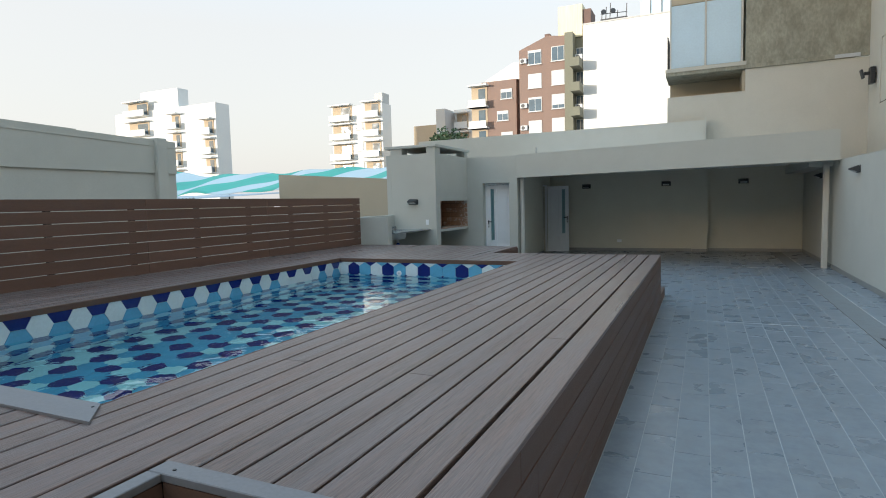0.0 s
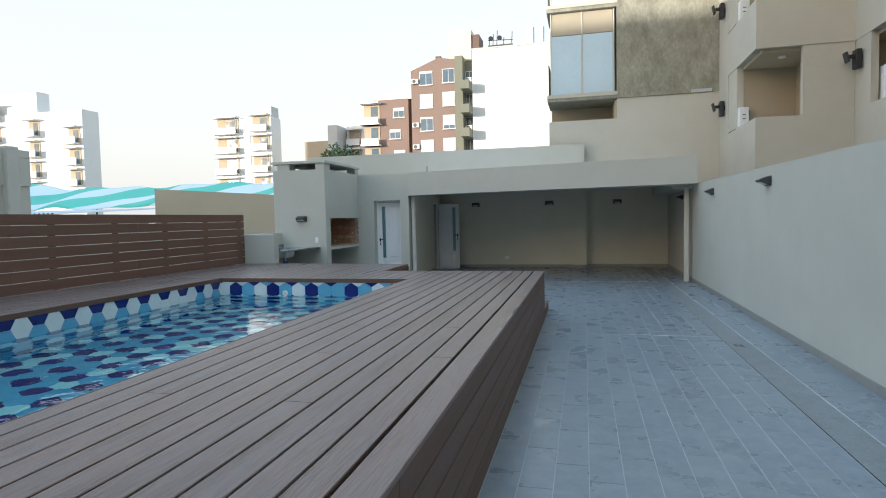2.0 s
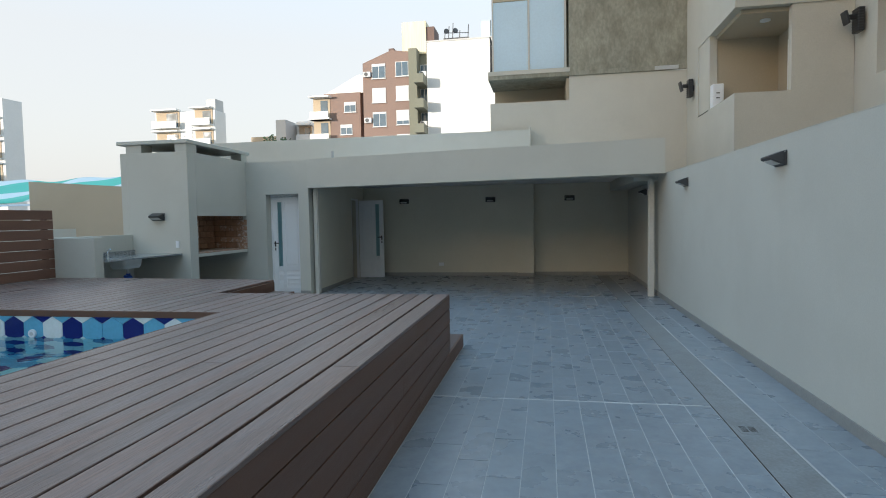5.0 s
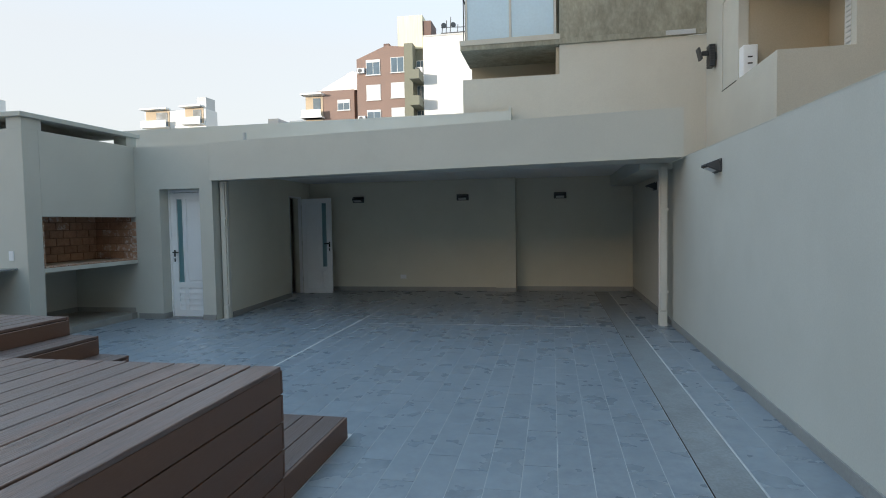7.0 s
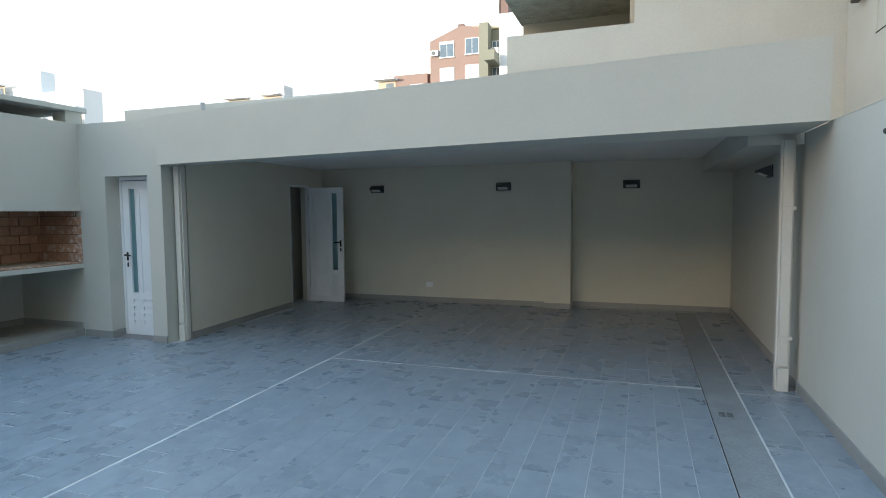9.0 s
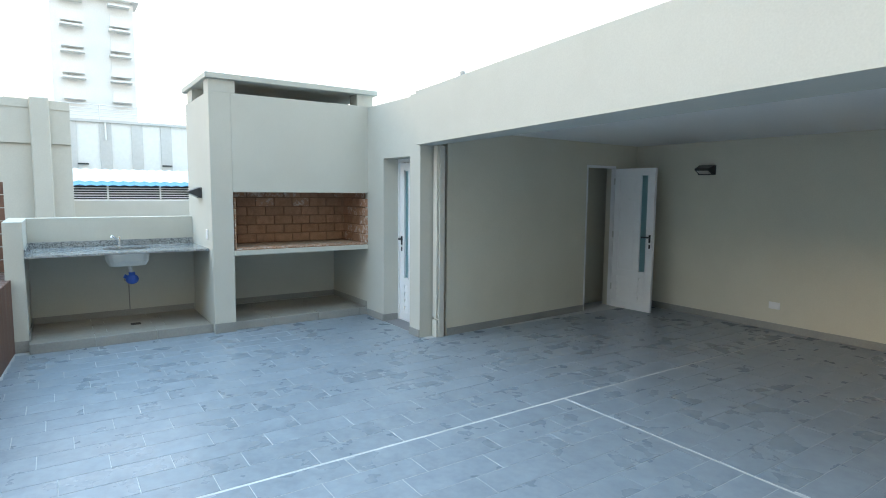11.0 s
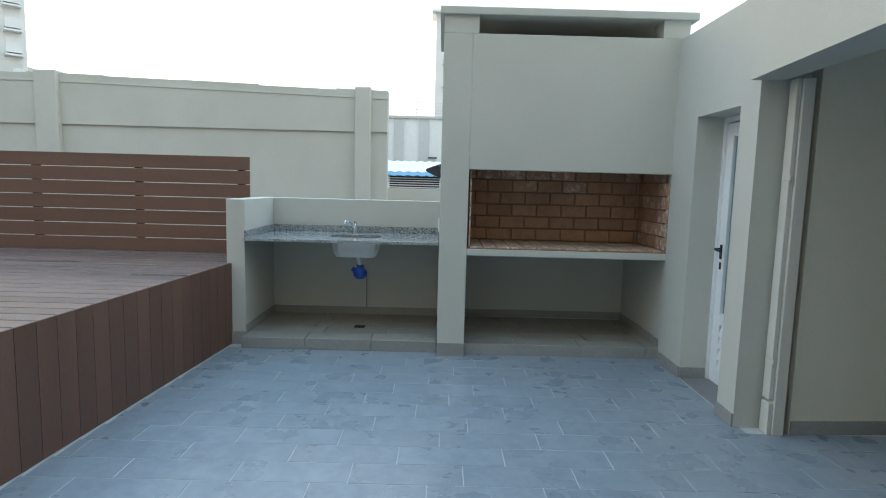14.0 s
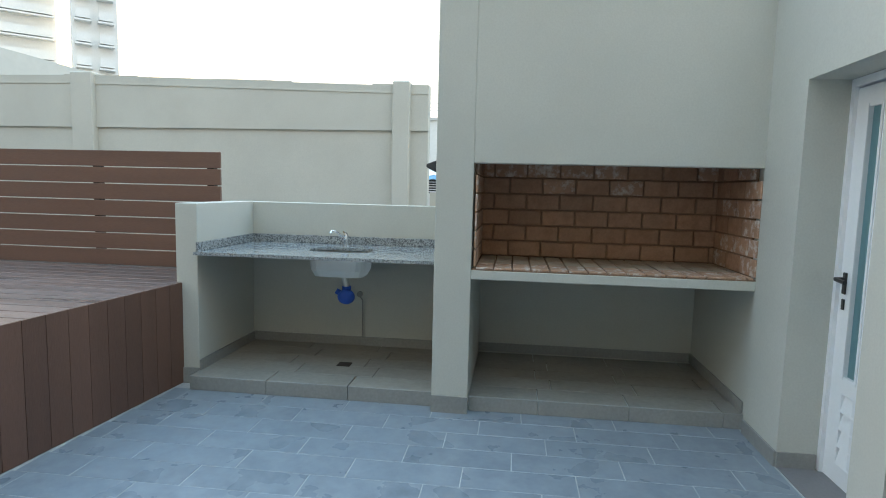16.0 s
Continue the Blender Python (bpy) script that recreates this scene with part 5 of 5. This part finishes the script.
part("tank", box(4.3, 7.0, 1.0, 4.0, 19.7, 23.2), M_TANK, bt, "yellow streaked roof tank house")
# shaded side of the tank house, drawn as a darker box
part("tank_side", box(7.0, 7.9, 1.2, 4.0, 19.7, 22.6), M_BRICKDARK, bt)
part("chimney", box(2.9, 3.5, 0.4, 1.2, 19.6, 20.3), M_BRICKDARK, bt)

# white blank gable
wb = thing("white_building", -12.33, 66.2, 0.0, label="tall blank white building side in full sun", category="building")
part("wall", box(0.0, 11.0, 0.0, 12.0, -0.07, 20.6), M_PALE, wb)
part("coping", box(-0.05, 11.0, -0.08, 12.0, 20.6, 20.75), M_GREYSTRIP, wb)
part("glass_house", box(5.9, 10.3, 0.5, 4.5, 20.75, 22.6), M_MILKY, wb, "pale blue glazed roof room")
for x in (6.9, 8.0, 9.1):
    part("glazing_bar", box(x, x + 0.08, 0.44, 0.5, 20.75, 22.6), M_GREYLAMP, wb)
mast = part("antenna_frame", box(1.7, 4.5, 1.1, 2.5, 21.1, 21.25), M_GREYLAMP, wb, "steel antenna platform on the roof")
for x in (1.75, 2.2, 2.65, 3.4, 4.35):
    part("mast", tube([(x, 1.3, 20.7), (x + 0.1, 1.3, 22.4 + 0.5 * math.sin(x * 3))], 0.05, 6), M_GREYLAMP, mast)
for x in (2.0, 3.0):
    part("dish", tube([(x, 1.2, 22.0), (x + 0.05, 1.1, 22.02)], 0.28, 14), M_GREYLAMP, mast)
part("top_rail", tube([(1.7, 1.2, 21.85), (4.5, 1.2, 21.7)], 0.04, 6), M_GREYLAMP, mast)

# lower brick building with balconies
b2 = thing("brick_house", -24.75, 67.0, 0.0, label="brick apartment building with pale corner balconies", category="building")
part("wall", box(0.2, 4.5, 0.0, 8.0, -0.07, 15.9), M_BRICKWALL, b2)
part("side_block", box(4.5, 5.5, 0.6, 8.0, -0.07, 17.4), M_BRICKDARK, b2)
bm = bmesh.new()
vs = [bm.verts.new(p) for p in ((0.2, 0.3, 15.9), (5.4, 0.3, 15.9), (5.4, 0.3, 17.7), (4.2, 0.3, 17.9), (0.2, 6, 15.9), (5.4, 6, 15.9), (5.4, 6, 17.7), (4.2, 6, 17.9))]
for f in ((0, 1, 2, 3), (4, 7, 6, 5), (0, 3, 7, 4), (3, 2, 6, 7), (1, 5, 6, 2), (0, 4, 5, 1)):
    bm.faces.new([vs[k] for k in f])
bmesh.ops.recalc_face_normals(bm, faces=bm.faces[:])
part("roof", bm, M_PALE, b2, "pale sloping roof")
for k in range(4):
    z = 13.7 - 2.5 * k
    far_window(b2, 2.6 - 0.5 * (k % 2), 4.0 - 0.5 * (k % 2), z, z + 1.15, 0.3)
    far_balcony(b2, -1.2, 1.0, z + 0.1, z + 1.7, mat=M_PALE)

# pale block with stacked balconies
la = thing("balcony_building", -49.8, 72.0, 0.0, label="pale apartment building with stacked ochre balconies", category="building")
part("wall", box(0.0, 8.5, 0.0, 2.5, -0.07, 15.9), M_PALE, la)
part("roof_room", box(7.0, 8.3, 0.5, 2.4, 15.9, 17.4), M_GREYSTRIP, la)
for z0, z1 in ((14.6, 15.95), (12.0, 13.25), (9.1, 10.5), (6.3, 7.7)):
    far_balcony(la, 0.1, 3.6, z0, z1)
    far_balcony(la, 5.6, 8.3, z0 + 0.2, z1 + 0.1)
for z in (12.4, 9.4, 6.6):
    far_window(la, 4.0, 5.3, z, z + 1.5, 0.8)
bc = thing("blank_building", -36.4, 72.0, 0.0, label="brown rendered blank party wall of a building", category="building")
part("wall", box(0.0, 3.4, 0.0, 8.0, -0.07, 12.2), M_OCHRE, bc)
part("tower", box(3.4, 4.7, 0.0, 8.0, -0.07, 14.2), M_GREYSTRIP, bc)
sm = thing("small_white_building", -31.6, 75.0, 0.0, label="small white building with ochre balconies far off", category="building")
part("wall", box(0.0, 5.0, 0.0, 8.0, -0.07, 14.4), M_PALE, sm)
for z in (12.6, 10.0, 7.4):
    far_balcony(sm, 0.3, 2.2, z, z + 1.2)

# pale tower far to the west of the pool
fl = thing("pale_tower", -77.2, 60.0, 0.0, label="sunlit white apartment tower with small ochre balconies", category="building")
part("wall", box(-3.0, 17.0, 0.0, 2.5, -0.07, 16.0), M_PALE, fl)
part("upper_wall", box(2.0, 9.5, 0.6, 2.4, 16.0, 18.8), M_PALE, fl)
for x0, x1, zs in ((0.0, 4.3, (16.1, 13.3, 10.5, 7.7)), (8.7, 10.5, (13.8, 11.2, 8.6, 6.0)), (14.8, 16.7, (12.6, 10.0, 7.4, 4.8))):
    for z in zs:
        far_balcony(fl, x0, x1, z, z + 1.15)

# towers seen above the neighbour wall
def west_tower(x, y, rz, w, h, zs, label, cols):
    b = thing("apartment_tower", x, y, 0.0, rz, label=label, category="building", group="western towers")
    part("wall", box(0.0, w, 0.0, 3.0, -0.07, h), M_PALE, b)
    part("roof_slab", box(-0.5, w + 0.5, -0.8, 3.0, h, h + 0.25), M_PALE, b)
    for x0, x1 in cols:
        for z in zs:
            # ochre backs turned pale, panes omitted: the washing-out glare is in the colour
            far_balcony(b, x0, x1, z, z + 1.2, back=M_PALE, pane=False)
    return b


west_tower(-70.0, 12.0, 90.0, 7.5, 21.2, (19.3, 16.8, 14.2, 11.6), "white apartment tower with thin slabs in the haze", ((0.9, 2.8), (5.2, 7.0)))
west_tower(-57.0, -43.0, 132.0, 7.5, 24.0, (22.6, 20.2, 17.8, 15.4, 13.0, 10.6), "pale apartment tower with long balcony slabs", ((0.3, 7.2),))
west_tower(-58.7, -32.8, 132.0, 4.2, 27.0, (24.0, 21.6, 19.2, 16.8, 14.4, 12.0), "slim pale apartment tower in the haze", ((0.3, 1.6), (2.4, 3.7)))

# ---- tree behind the roof ----
tree = thing("tree", -16.75, 38.7, -0.08, label="dark green tree crown showing above the roof", category="tree")
trunk = bmesh.new()
for k in range(7):
    a = k * 0.9
    r = 0.05 if k else 0.16
    if k == 0:
        for (p, rad), (q, rad2) in zip((((0, 0, 0), 0.2), ((0.1, 0, 2), 0.17), ((0.05, 0.1, 4), 0.13)), (((0.1, 0, 2), 0.17), ((0.05, 0.1, 4), 0.13), ((0, 0.1, 5.6), 0.08))):
            add_tube(trunk, [p, q], rad, 8)
    else:
        add_tube(trunk, [(0.05, 0.1, 3.6 + 0.2 * k), (0.6 * math.cos(a), 0.6 * math.sin(a), 4.9 + 0.2 * k), (1.0 * math.cos(a), 1.0 * math.sin(a), 5.5 + 0.13 * k)], r, 6)
M_BARK = material("bark", (0.10, 0.075, 0.055), 0.9, vary=0.2)
M_LEAF = material("dark_green_leaves", (0.05, 0.085, 0.03), 0.6, vary=0.3, big=2, fine=10, bump=0.0, coords="World")
part("trunk", trunk, M_BARK, tree)
rng = random.Random(8)
verts, faces = [], []
for k in range(1500):
    a, r = rng.uniform(0, 2 * math.pi), 1.35 * rng.random() ** 0.6
    h = rng.uniform(-1, 1)
    c = Vector((r * math.cos(a), r * math.sin(a), 5.7 + h * 1.1 * math.sqrt(max(0.05, 1 - (r / 1.45) ** 2)) + 0.35 * math.sin(3 * a)))
    d = Vector((rng.gauss(0, 1), rng.gauss(0, 1), rng.gauss(0, 1))).normalized()
    s = d.orthogonal().normalized()
    L, W = rng.uniform(0.16, 0.3), rng.uniform(0.05, 0.09)
    n = len(verts)
    verts += [c, c + d * L * 0.5 + s * W, c + d * L, c + d * L * 0.5 - s * W]
    faces.append((n, n + 1, n + 2, n + 3))
me = bpy.data.meshes.new("crown")
me.from_pydata([tuple(q) for q in verts], [], faces)
me.materials.append(M_LEAF)
cr = new("crown", me)
cr.parent = tree

# ---- floor tiles, last ----
TW, TL, TG = 0.2085, 0.576, 0.0048
tile_mesh = {}


def tile_at(w, l):
    key = (round(w, 3), round(l, 3))
    if key not in tile_mesh:
        bm = box(0, w, 0, l, -0.010, 0.0, 0.0012)
        me = bpy.data.meshes.new("tile")
        bm.to_mesh(me)
        bm.free()
        me.materials.append(M_TILE)
        tile_mesh[key] = me
    return tile_mesh[key]


rng = random.Random(5)
far = bmesh.new()
count = 0
# fields between the movement joints: x0, x1, y0, y1
FIELDS = [(DECK_X + 0.02, 1.512, -2.4, 8.77), (DECK_X + 0.02, 1.512, 8.79, 14.91), (-2.13, DECK_X + 0.02, 10.72, 14.91), (-5.87, -2.15, 10.75, 15.0),
          (-4.30, -2.15, 14.93, 18.77), (-2.13, 1.512, 14.93, 18.77), (1.797, 2.268, -2.4, 14.9), (1.797, 2.268, 14.9, 18.93)]
for fx0, fx1, fy0, fy1 in FIELDS:
    n = max(1, round((fx1 - fx0) / TW))
    w = (fx1 - fx0) / n
    for i in range(n):
        xa = fx0 + i * w
        ymin = fy0
        if xa < DECK_X and fy0 < 11:
            ymin = max(fy0, deck_end(xa) + 0.01)
        y = fy0 - TL * ((i * 0.37 + rng.uniform(-0.05, 0.05)) % 1.0)
        while y < fy1:
            a, b = max(y, ymin), min(y + TL, fy1)
            y += TL
            if b - a < 0.03:
                continue
            near = 10.5 < a and xa < -1.7 and a < 15.0 or (a > 4.5 and a < 8.6 and 0.2 < xa < 1.5)
            if near and count < 300:
                ob = new("tile", tile_at(w - TG, b - a - TG))
                ob.parent = floor
                ob.location = (xa + TG / 2, a + TG / 2, rng.uniform(-0.0006, 0.0))
                count += 1
            else:
                add_box(far, xa + TG / 2, xa + w - TG / 2, a + TG / 2, b - TG / 2, -0.010, rng.uniform(-0.0006, 0.0))
ft = part("far_tiles", far, M_TILE_JOINED, floor, "grey plank-format tiles of the courtyard floor")
ft["kind"] = "stuff"
